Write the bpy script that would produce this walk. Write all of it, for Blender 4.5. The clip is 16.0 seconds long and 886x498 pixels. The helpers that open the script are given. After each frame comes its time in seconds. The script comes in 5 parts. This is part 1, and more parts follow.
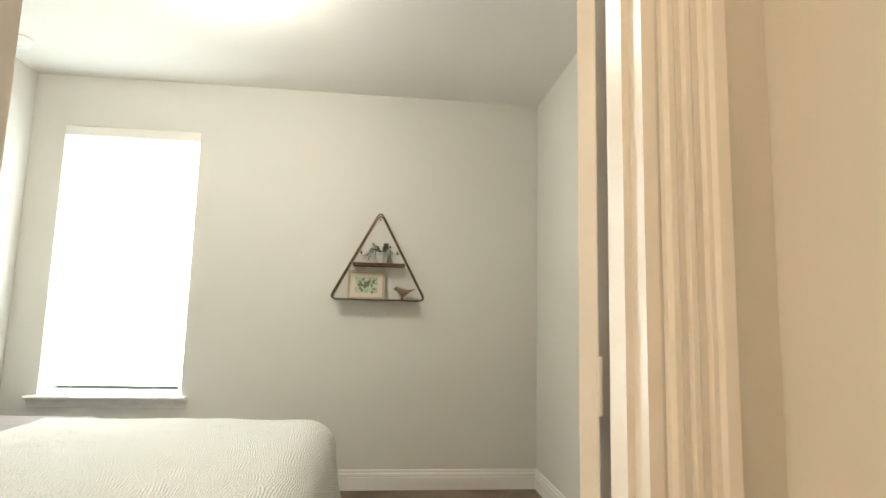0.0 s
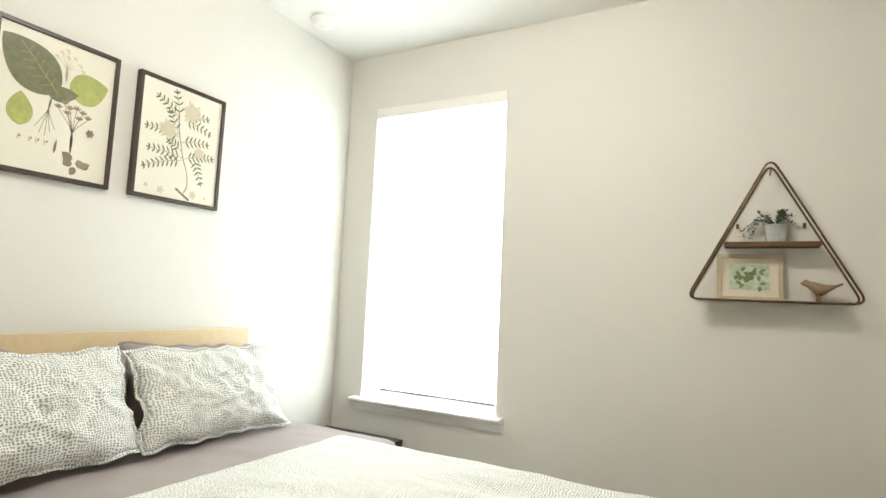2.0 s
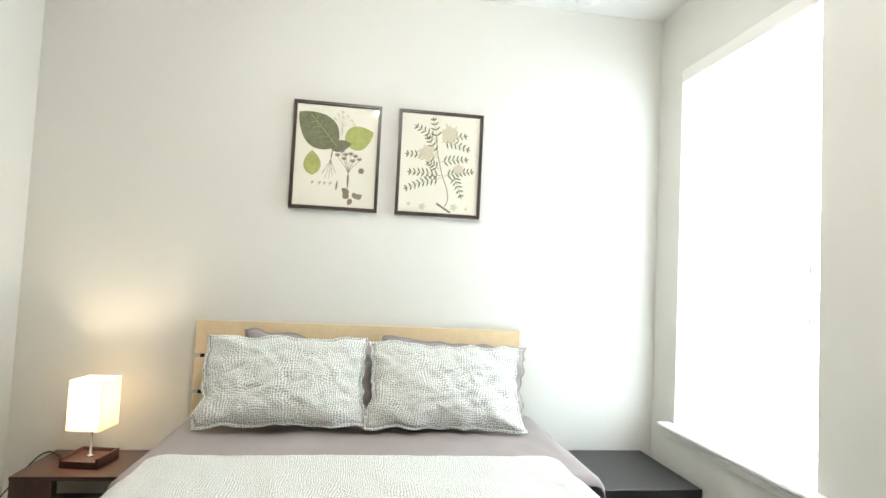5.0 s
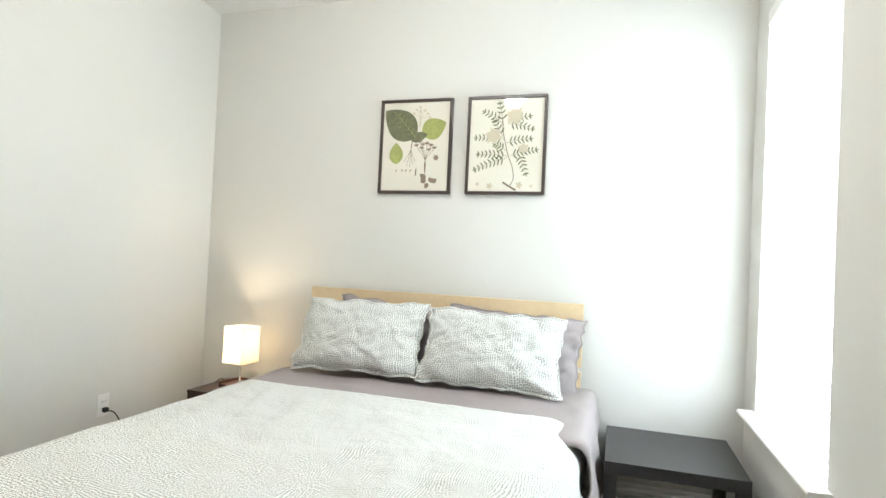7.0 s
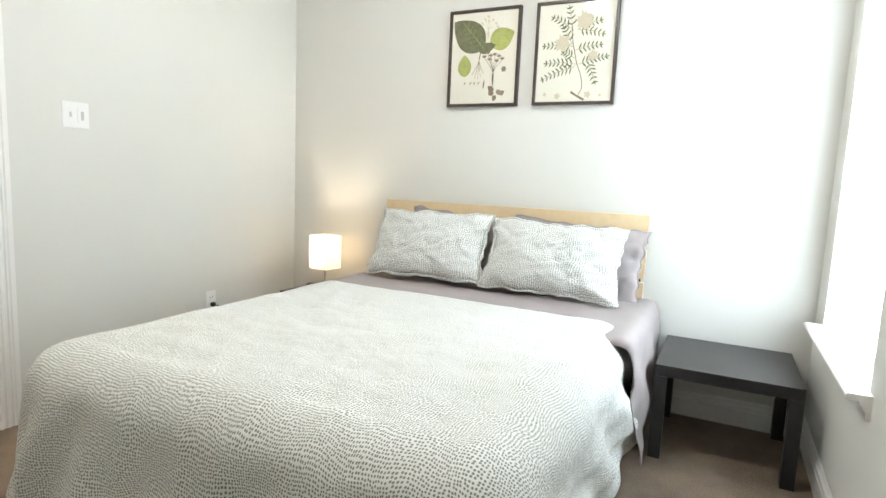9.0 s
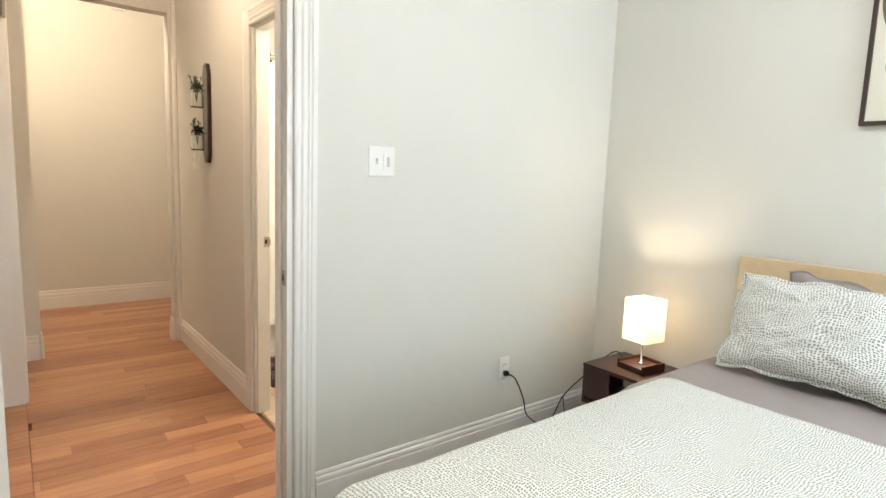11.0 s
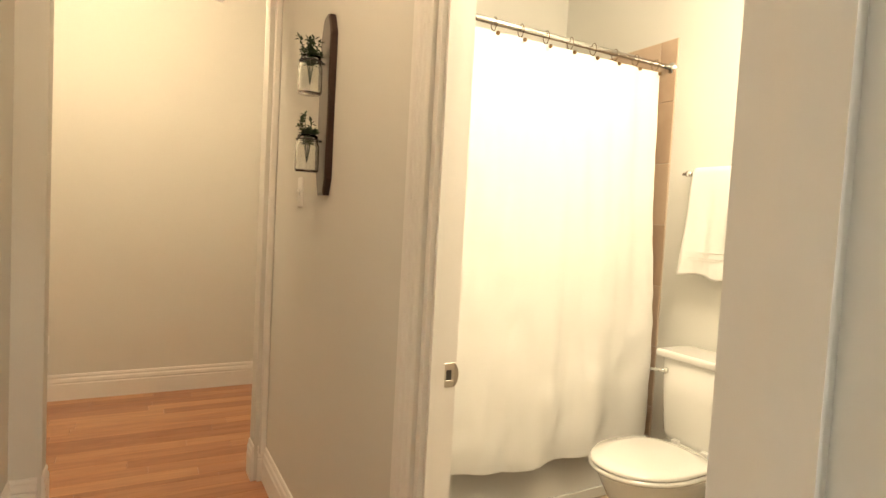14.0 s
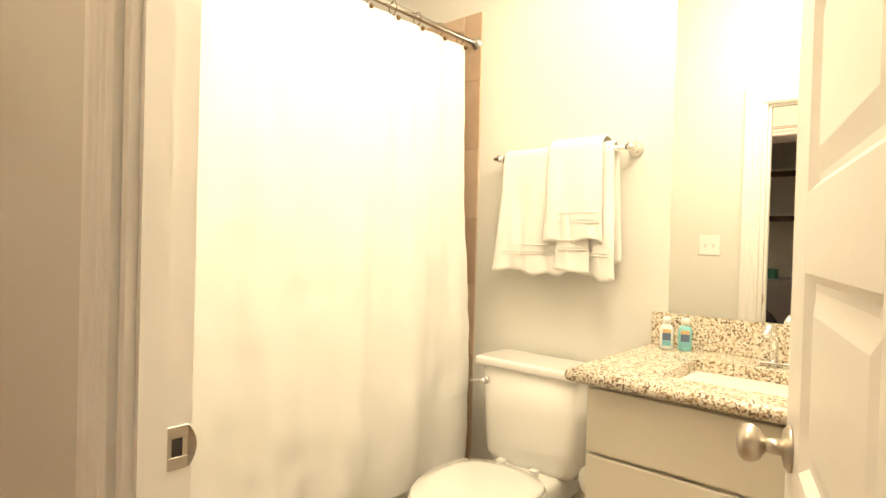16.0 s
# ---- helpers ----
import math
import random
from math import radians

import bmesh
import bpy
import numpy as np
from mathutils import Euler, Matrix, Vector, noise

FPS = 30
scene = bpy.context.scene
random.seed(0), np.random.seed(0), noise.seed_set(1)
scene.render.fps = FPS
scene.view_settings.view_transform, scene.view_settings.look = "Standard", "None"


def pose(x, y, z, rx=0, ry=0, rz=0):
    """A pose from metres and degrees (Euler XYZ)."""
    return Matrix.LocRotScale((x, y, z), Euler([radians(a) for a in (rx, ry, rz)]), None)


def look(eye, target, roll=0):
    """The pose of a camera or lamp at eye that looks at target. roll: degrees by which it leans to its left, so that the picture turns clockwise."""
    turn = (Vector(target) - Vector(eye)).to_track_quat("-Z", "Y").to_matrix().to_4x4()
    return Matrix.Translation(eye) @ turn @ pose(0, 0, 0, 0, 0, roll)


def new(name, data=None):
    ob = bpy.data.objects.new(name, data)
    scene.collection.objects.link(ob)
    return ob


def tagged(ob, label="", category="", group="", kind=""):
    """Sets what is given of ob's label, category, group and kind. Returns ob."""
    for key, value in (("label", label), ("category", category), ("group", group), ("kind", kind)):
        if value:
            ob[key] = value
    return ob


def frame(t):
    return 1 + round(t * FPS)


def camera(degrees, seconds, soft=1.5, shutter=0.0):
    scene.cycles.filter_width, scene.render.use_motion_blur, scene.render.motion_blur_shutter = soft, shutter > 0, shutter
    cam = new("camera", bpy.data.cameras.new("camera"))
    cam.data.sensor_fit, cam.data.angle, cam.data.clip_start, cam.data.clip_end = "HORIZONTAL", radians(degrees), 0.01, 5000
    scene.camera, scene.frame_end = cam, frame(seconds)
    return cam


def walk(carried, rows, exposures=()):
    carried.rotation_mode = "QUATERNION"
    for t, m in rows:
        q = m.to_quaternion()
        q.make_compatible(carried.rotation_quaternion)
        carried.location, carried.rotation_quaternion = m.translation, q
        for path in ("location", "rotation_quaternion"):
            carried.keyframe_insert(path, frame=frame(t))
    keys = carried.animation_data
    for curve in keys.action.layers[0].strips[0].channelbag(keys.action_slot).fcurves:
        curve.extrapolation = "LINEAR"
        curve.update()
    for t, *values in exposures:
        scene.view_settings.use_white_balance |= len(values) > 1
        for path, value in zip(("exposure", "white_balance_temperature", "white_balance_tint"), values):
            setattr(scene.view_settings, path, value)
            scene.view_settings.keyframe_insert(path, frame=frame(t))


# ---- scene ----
cam = camera(76.8, 16.0)
PATH = [
    (0, (-0.045, 0.027, 1.155), (0.166, 2.0, 1.402), 1.4),
    (0.5, (-0.06, 0.362, 1.187), (-0.078, 2.349, 1.415), 1.6),
    (1, (-0.04, 0.66, 1.194), (-0.382, 2.619, 1.405), 2.1),
    (1.5, (-0.15, 0.903, 1.186), (-0.823, 2.776, 1.38), 2.5),
    (2, (-0.157, 1.154, 1.213), (-1.116, 2.899, 1.394), 2.7),
    (2.5, (-0.128, 1.37, 1.222), (-1.395, 2.908, 1.392), 2.8),
    (3, (0.069, 1.566, 1.245), (-1.592, 2.673, 1.377), 3.3),
    (3.5, (0.215, 1.618, 1.209), (-1.572, 2.504, 1.36), 2.7),
    (6, (0.435, 3.032, 1.308), (-1.551, 2.803, 1.382), 2.8),
    (6.5, (0.462, 3.222, 1.241), (-1.482, 2.758, 1.326), 2.7),
    (7, (0.573, 3.369, 1.222), (-1.337, 2.775, 1.259), 2.7),
    (7.5, (0.636, 3.466, 1.192), (-1.252, 2.807, 1.141), 2.6),
    (8, (0.634, 3.583, 1.126), (-1.215, 2.835, 0.979), 2.8),
    (8.2, (0.662, 3.581, 1.092), (-1.179, 2.819, 0.916), 2.8),
    (10.3, (0.428, 3.234, 1.32), (-1.097, 1.969, 1.05), 2.3),
    (10.5, (0.382, 3.122, 1.308), (-1.081, 1.783, 1.05), 2.3),
    (11, (0.241, 2.798, 1.333), (-0.982, 1.236, 1.077), 2.1),
    (11.5, (0.222, 2.435, 1.322), (-0.828, 0.749, 1.086), 2.5),
    (12, (0.152, 2.094, 1.317), (-0.84, 0.369, 1.112), 2.6),
    (12.5, (0.04, 1.759, 1.318), (-0.91, 0.007, 1.149), 2.6),
    (13, (-0.034, 1.464, 1.305), (-0.95, -0.308, 1.155), 2.7),
    (13.5, (-0.092, 1.175, 1.307), (-1.025, -0.59, 1.178), 2.9),
    (14, (-0.219, 0.953, 1.302), (-1.178, -0.799, 1.201), 3.1),
    (14.5, (-0.325, 0.777, 1.301), (-1.326, -0.952, 1.215), 3.0),
    (15, (-0.426, 0.658, 1.312), (-1.58, -0.973, 1.242), 2.7),
    (15.5, (-0.5, 0.615, 1.284), (-1.853, -0.857, 1.236), 2.0),
    (16, (-0.532, 0.586, 1.225), (-2.034, -0.734, 1.2), 1.6),
]
TINTS = [(0, -0.08, 6750, 9), (0.5, 0, 6550, 9), (1.5, 0, 6550, 10), (3.5, 0, 6300, 10), (7, 0, 6000, 11), (8, 0.08, 5950, 11), (10.5, 0.07, 6000, 11), (12, 0.10, 6000, 11), (13, 0.1, 6200, 10), (13.5, 0.05, 6450, 10), (14, 0, 6950, 9), (16, 0.02, 7050, 9)]
walk(cam, [(t, look(eye, target, roll)) for t, eye, target, roll in PATH], TINTS)


# ---- world, light ----
world = bpy.data.worlds.new("world")
scene.world = world
world.use_nodes = True
wn = world.node_tree.nodes
sky = wn.new("ShaderNodeTexSky")
sky.sky_type, sky.sun_disc, sky.sun_elevation, sky.sun_rotation = "NISHITA", False, radians(50), radians(200)
world.node_tree.links.new(sky.outputs[0], wn["Background"].inputs[0])
wn["Background"].inputs[1].default_value = 0.15


def lamp(name, kind, energy, color, m, **settings):
    data = bpy.data.lights.new(name, kind)
    data.energy, data.color = energy, color
    for key, value in settings.items():
        if key == "size":
            data.size = value
        if key == "size_y":
            data.shape, data.size_y = "RECTANGLE", value
        if key == "radius":
            data.shadow_soft_size = value
        if key == "angle":
            data.angle = value
    ob = new(name, data)
    ob.matrix_world = m
    return ob


lamp("sun", "SUN", 2.5, (1, 0.96, 0.9), look((0, 0, 10), (1, 4, 0)), angle=radians(0.5))
lamp("blind_daylight", "AREA", 77, (0.93, 0.98, 1.0), look((-1.79, 4.045, 1.5), (-1.79, 0, 1.5)), size=0.87, size_y=1.8)
lamp("bedroom_bulb", "POINT", 31, (1.0, 0.94, 0.86), pose(-0.84, 2.50, 2.60), radius=0.08)
lamp("table_lamp_bulb", "POINT", 12, (1.0, 0.78, 0.52), pose(-2.232, 1.285, 0.67), radius=0.03)
# Added fill lamp with no fixture; it brightens the hall's floor and walls.
lamp("hall_fill", "POINT", 24, (1.0, 0.74, 0.50), pose(-0.2, -0.25, 2.62), radius=0.1)
lamp("far_hall_bulb", "POINT", 58, (1.0, 0.77, 0.52), pose(0.05, -2.05, 2.78), radius=0.1)
lamp("bathroom_bulb", "POINT", 70, (1.0, 0.84, 0.63), pose(-1.66, 0.18, 2.42), radius=0.28)

# ---- materials ----


def mat(name, color, rough=0.6, metal=0.0, bump=0.0, scale=60.0, vary=0.06, big=1.5, color2=None, spec=None, emit=None, coat=0.0):
    m = bpy.data.materials.new(name)
    m.use_nodes = True
    nt = m.node_tree
    b = nt.nodes["Principled BSDF"]
    b.inputs["Roughness"].default_value = rough
    b.inputs["Metallic"].default_value = metal
    b.inputs["Coat Weight"].default_value = coat
    if spec is not None:
        b.inputs["Specular IOR Level"].default_value = spec
    tc = nt.nodes.new("ShaderNodeTexCoord")
    n1 = nt.nodes.new("ShaderNodeTexNoise")
    n1.inputs["Scale"].default_value, n1.inputs["Detail"].default_value = scale, 4
    n2 = nt.nodes.new("ShaderNodeTexNoise")
    n2.inputs["Scale"].default_value, n2.inputs["Detail"].default_value = big, 3
    add = nt.nodes.new("ShaderNodeMath")
    add.operation = "ADD"
    nt.links.new(tc.outputs["Object"], n1.inputs["Vector"])
    nt.links.new(tc.outputs["Object"], n2.inputs["Vector"])
    nt.links.new(n1.outputs[0], add.inputs[0])
    nt.links.new(n2.outputs[0], add.inputs[1])
    ramp = nt.nodes.new("ShaderNodeMapRange")
    ramp.inputs["From Min"].default_value, ramp.inputs["From Max"].default_value = 0.6, 1.4
    nt.links.new(add.outputs[0], ramp.inputs["Value"])
    mix = nt.nodes.new("ShaderNodeMix")
    mix.data_type = "RGBA"
    lo = color2 or [c * (1 - vary) for c in color]
    mix.inputs[6].default_value, mix.inputs[7].default_value = (*lo, 1), (*color, 1)
    nt.links.new(ramp.outputs[0], mix.inputs[0])
    nt.links.new(mix.outputs[2], b.inputs["Base Color"])
    if bump:
        bp = nt.nodes.new("ShaderNodeBump")
        bp.inputs["Strength"].default_value, bp.inputs["Distance"].default_value = bump, 0.002
        nt.links.new(n1.outputs[0], bp.inputs["Height"])
        nt.links.new(bp.outputs[0], b.inputs["Normal"])
    if emit:
        b.inputs["Emission Color"].default_value = (*emit[:3], 1)
        b.inputs["Emission Strength"].default_value = emit[3]
    return m


def glass_mat(name, color=(1, 1, 1), rough=0.0):
    m = bpy.data.materials.new(name)
    m.use_nodes = True
    b = m.node_tree.nodes["Principled BSDF"]
    b.inputs["Base Color"].default_value = (*color, 1)
    b.inputs["Transmission Weight"].default_value = 1.0
    b.inputs["Roughness"].default_value = rough
    b.inputs["IOR"].default_value = 1.45
    return m


PAINT = mat("wall_paint", (0.69, 0.68, 0.63), 0.7, bump=0.10, scale=140, vary=0.03)
CEIL = mat("ceiling_paint", (0.80, 0.79, 0.75), 0.8, bump=0.4, scale=180, vary=0.03)
TRIM = mat("trim_paint", (0.82, 0.80, 0.76), 0.35, bump=0.05, scale=40, vary=0.03)
CARPET = mat("carpet", (0.25, 0.19, 0.13), 0.95, bump=1.0, scale=150, color2=(0.11, 0.080, 0.055), big=5)
BLACK = mat("black_laminate", (0.022, 0.022, 0.022), 0.35, bump=0.1, scale=200, vary=0.3)
DARKWOOD = mat("dark_wood", (0.045, 0.018, 0.012), 0.3, bump=0.1, scale=90, vary=0.4)
CHROME = mat("chrome", (0.8, 0.8, 0.78), 0.12, 1.0)
NICKEL = mat("satin_nickel", (0.55, 0.50, 0.43), 0.3, 1.0)
CERAMIC = mat("white_ceramic", (0.85, 0.84, 0.80), 0.08, vary=0.01, coat=1.0)
PLASTIC = mat("white_plastic", (0.82, 0.81, 0.78), 0.35, vary=0.02)
SHEETM = mat("taupe_sheet", (0.36, 0.32, 0.31), 0.85, bump=0.3, scale=500, vary=0.12, big=6)
TOWELM = mat("towel_cotton", (0.86, 0.85, 0.81), 0.95, bump=1.0, scale=600, vary=0.04)
CURTM = mat("curtain_cloth", (0.84, 0.83, 0.79), 0.85, bump=0.4, scale=500, vary=0.03)
TILEM = mat("beige_tile", (0.52, 0.40, 0.30), 0.35, bump=0.1, scale=30, vary=0.18)
GROUT = mat("grout", (0.60, 0.52, 0.42), 0.9)
WIRE = mat("bronze_wire", (0.16, 0.095, 0.045), 0.4, 0.7, vary=0.3)
# Near-black: the shade inside small holes put into colour, and the mat's backing.
DARKBOX = mat("dark_void", (0.05, 0.045, 0.04), 0.8)

# ---- mesh helpers ----


def link_bm(name, bm, material, parent=None, smooth=False):
    me = bpy.data.meshes.new(name)
    bmesh.ops.recalc_face_normals(bm, faces=bm.faces)
    bm.to_mesh(me)
    bm.free()
    for m in (material if isinstance(material, (list, tuple)) else [material]):
        me.materials.append(m)
    if smooth:
        for p in me.polygons:
            p.use_smooth = True
    ob = new(name, me)
    ob.parent = parent
    return ob


def part(name, bm, material, parent, label="", smooth=False):
    ob = link_bm(name, bm, material, parent, smooth)
    return tagged(ob, label)


def thing(name, place, label, category, group="", turn=0.0):
    ob = new(name)
    ob.matrix_world = pose(*place, 0, 0, turn)
    return tagged(ob, label, category, group)


def box(bm, x0, y0, z0, x1, y1, z1, bevel=0.0, seg=2, mi=0):
    r = bmesh.ops.create_cube(bm, size=1.0)
    vs = r["verts"]
    for v in vs:
        v.co = Vector(((v.co.x + 0.5) * (x1 - x0) + x0, (v.co.y + 0.5) * (y1 - y0) + y0, (v.co.z + 0.5) * (z1 - z0) + z0))
    fs = {f for v in vs for f in v.link_faces}
    for f in fs:
        f.material_index = mi
    if bevel:
        es = list({e for v in vs for e in v.link_edges})
        bmesh.ops.bevel(bm, geom=es, offset=bevel, segments=seg, affect="EDGES", profile=0.5)
    return bm


def boxes(*rows, bevel=0.0):
    bm = bmesh.new()
    for r in rows:
        box(bm, *r, bevel=bevel)
    return bm


def lathe(bm, profile, center=(0, 0, 0), n=32, m=None, sx=1.0, sy=1.0):
    rings = []
    m = m or Matrix()
    for r, z in profile:
        ring = []
        for i in range(n):
            a = 2 * math.pi * i / n
            ring.append(bm.verts.new(m @ Vector((center[0] + r * sx * math.cos(a), center[1] + r * sy * math.sin(a), center[2] + z))))
        rings.append(ring)
    for a, b in zip(rings, rings[1:]):
        for i in range(n):
            bm.faces.new((a[i], a[(i + 1) % n], b[(i + 1) % n], b[i]))
    bm.faces.new(rings[0][::-1])
    bm.faces.new(rings[-1])
    return bm


def tube(bm, pts, r, n=8, closed=False):
    pts = [Vector(p) for p in pts]
    rings, ref = [], None
    k = len(pts)
    for i, p in enumerate(pts):
        a = pts[(i - 1) % k] if closed or i else p
        b = pts[(i + 1) % k] if closed or i < k - 1 else p
        d = (b - a).normalized()
        if ref is None:
            ref = d.orthogonal().normalized()
        ref = (ref - d * ref.dot(d)).normalized()
        s = d.cross(ref)
        rings.append([bm.verts.new(p + (ref * math.cos(2 * math.pi * j / n) + s * math.sin(2 * math.pi * j / n)) * r) for j in range(n)])
    for i in range(k if closed else k - 1):
        a, b = rings[i], rings[(i + 1) % k]
        for j in range(n):
            bm.faces.new((a[j], a[(j + 1) % n], b[(j + 1) % n], b[j]))
    if not closed:
        bm.faces.new(rings[0][::-1])
        bm.faces.new(rings[-1])
    return bm


def extrude_profile(bm, prof, axis, a, b, origin, out, up=(0, 0, 1)):
    """A moulding: profile points (depth, height) swept from a to b along axis."""
    o, ax, ou, u = Vector(origin), Vector(axis), Vector(out), Vector(up)
    ra = [bm.verts.new(o + ax * a + ou * d + u * h) for d, h in prof]
    rb = [bm.verts.new(o + ax * b + ou * d + u * h) for d, h in prof]
    n = len(prof)
    for i in range(n):
        bm.faces.new((ra[i], ra[(i + 1) % n], rb[(i + 1) % n], rb[i]))
    bm.faces.new(ra[::-1])
    bm.faces.new(rb)
    return bm


def structure(name, bm, material, label, smooth=False):
    ob = link_bm(name, bm, material, None, smooth)
    return tagged(ob, label, kind="structure")

import collections
import itertools

# ---- structure ----
W, N, S, E, C = -2.455, 3.985, 0.83, 1.07, 2.765
SH = 0.715                # hall face of the bedroom's south wall
DW, DE = -0.585, 0.310     # bedroom doorway
HEAD = 2.07
HW, BE = -0.785, -0.865    # hall face and bathroom face of the wall between them
HE, LI = 0.215, 0.345       # hall face and laundry face of the hall's east wall
BS0, BS1 = -0.155, 0.645    # bathroom doorway
BW, TUB, BSOUTH = -2.48, -1.0, -1.76
HN, HN1 = 0.475, 0.585     # the same wall's faces nearer the bedroom, set back
HY, HY2 = -1.77, -1.89    # the cased opening at the hall's end
OW, OE, OHEAD = -0.735, 0.104, 2.43
FAR = -3.36
WX0, WX1, WZ0, WZ1 = -2.235, -1.347, 0.582, 2.408
LD0, LD1 = -0.95, -0.14   # laundry doorway in the hall's east wall

structure("wall_north", boxes((W - 0.12, N, 0, WX0, N + 0.15, C), (WX1, N, 0, E + 0.12, N + 0.15, C), (WX0, N, 0, WX1, N + 0.15, WZ0), (WX0, N, WZ1, WX1, N + 0.15, C)), PAINT, "off-white painted bedroom wall round the tall window")
structure("wall_west", boxes((W - 0.12, S, 0, W, N, C)), PAINT, "off-white painted bedroom wall behind the bed")
structure("wall_east", boxes((E, S, 0, E + 0.12, N, C)), PAINT, "plain off-white painted bedroom wall")
structure("wall_south", boxes((W - 0.12, SH, 0, DW, S, C), (DE, SH, 0, E + 0.12, S, C), (DW, SH, HEAD, DE, S, C)), PAINT, "off-white painted wall with the bedroom doorway")
structure("ceiling", boxes((W - 0.12, S, C, E + 0.12, N + 0.15, C + 0.1)), CEIL, "white textured bedroom ceiling")
structure("floor", boxes((W - 0.12, S - 0.06, -0.1, E + 0.12, N + 0.15, 0)), CARPET, "brown cut-pile bedroom carpet")
structure("wall_hall_west", boxes((BE, HY, 0, HW, BS0, C), (BE, BS1, 0, HW, SH, C), (BE, BS0, HEAD, HW, BS1, C)), PAINT, "beige painted hall wall with the bathroom doorway")
structure("wall_hall_east", boxes((HN, LD1, 0, HN1, SH, C), (HE, HY, 0, LI, LD0, C), (HE, LD0, HEAD, HN1, LD1, C)), PAINT, "beige painted hall wall with the laundry doorway")
structure("wall_hall_end", boxes((-2.0, HY2, 0, OW, HY, 2.95), (OE, HY2, 0, 1.9, HY, 2.95), (OW, HY2, OHEAD, OE, HY, 2.95)), PAINT, "painted wall with an opening at the hall's end")
structure("wall_far", boxes((-2.1, FAR - 0.1, 0, 1.9, FAR, 2.95), (-2.1, FAR, 0, -2.0, HY2, 2.95), (1.8, FAR, 0, 1.9, HY2, 2.95)), PAINT, "warm beige painted wall beyond the opening")
structure("ceiling_hall", boxes((BE, HY, C, LI, LD0, C + 0.1), (BE, LD0, C, HN1, SH, C + 0.1)), CEIL, "white hall ceiling")
structure("ceiling_far", boxes((-2.1, FAR - 0.1, 2.95, 1.9, HY2, 3.05)), CEIL, "white ceiling beyond the opening")
structure("wall_bath_west", boxes((BW - 0.1, BSOUTH, 0, BW, SH, C)), PAINT, "warm white painted bathroom wall behind the toilet")
structure("wall_bath_south", boxes((BW - 0.1, BSOUTH - 0.1, 0, BE, BSOUTH, C)), PAINT, "bathroom wall behind the tub")
structure("ceiling_bath", boxes((BW - 0.1, BSOUTH - 0.1, C, BE, SH, C + 0.1)), CEIL, "white bathroom ceiling")
structure("wall_laundry", boxes((1.75, HY, 0, 1.85, SH, C), (HN1, 0.3, 0, 1.75, 0.4, C)), PAINT, "beige painted laundry room wall")
structure("ceiling_laundry", boxes((LI, HY, C, 1.85, LD0, C + 0.1), (HN1, LD0, C, 1.85, SH, C + 0.1)), CEIL, "white laundry room ceiling")
floor_bath = structure("floor_bath", boxes((BW - 0.1, BSOUTH - 0.1, -0.1, BE + 0.05, SH, -0.006)), GROUT, "beige tiled bathroom floor")
floor_hall = structure("floor_hall", boxes((BE + 0.05, FAR - 0.1, -0.1, 1.9, S - 0.06, -0.012), (-2.1, FAR - 0.1, -0.1, BE + 0.05, HY, -0.012)), mat("floor_board_base", (0.16, 0.07, 0.035), 0.6), "reddish-brown plank floor of the hall")
structure("ground", boxes((-30, N + 0.2, -0.4, 30, 60, -0.3)), mat("lawn", (0.09, 0.12, 0.05), 0.9, bump=1.0, scale=20), "mown lawn outside the window")

BASE = [(d, h) for d, h in [(0, 0), (0.014, 0), (0.014, 0.085), (0.010, 0.092), (0.014, 0.098), (0.012, 0.112), (0.006, 0.120), (0.009, 0.128), (0.005, 0.138), (0, 0.14)]]


def skirting(name, runs, tall=1.22):
    """runs: start x, start y, end x, end y, and the way out of the wall"""
    bm = bmesh.new()
    for x0, y0, x1, y1, ox, oy in runs:
        d = Vector((x1 - x0, y1 - y0, 0))
        extrude_profile(bm, [(p, q * tall) for p, q in BASE], d.normalized(), 0, d.length, (x0, y0, 0), (ox, oy, 0))
    return structure(name, bm, TRIM, "white moulded baseboard along the wall")


skirting("baseboard", [(W, N, E, N, 0, -1), (W, S, W, N, 1, 0), (E, S, E, N, -1, 0), (W, S, DW - 0.1, S, 0, 1), (DE + 0.1, S, E, S, 0, 1)], 0.95)
skirting("baseboard", [(HW, HY, HW, BS0 - 0.1, 1, 0), (HE, HY, HE, LD0 - 0.1, -1, 0), (HN, LD1 + 0.01, HN, SH, -1, 0), (HW, HY, OW - 0.014, HY, 0, 1), (OE + 0.014, HY, HE, HY, 0, 1), (OW, HY2, OW, HY, 1, 0), (OE, HY2, OE, HY, -1, 0)])
skirting("baseboard", [(-2.0, FAR, 1.8, FAR, 0, 1)])
skirting("baseboard", [(BW, TUB + 0.03, BW, -0.1, 1, 0)])

CAS = [(0, 0), (0.012, 0), (0.016, 0.006), (0.016, 0.014), (0.011, 0.018), (0.011, 0.026), (0.015, 0.031), (0.015, 0.038), (0.010, 0.043), (0.010, 0.052), (0.014, 0.057), (0.014, 0.064), (0.018, 0.070), (0.018, 0.088), (0, 0.090)]


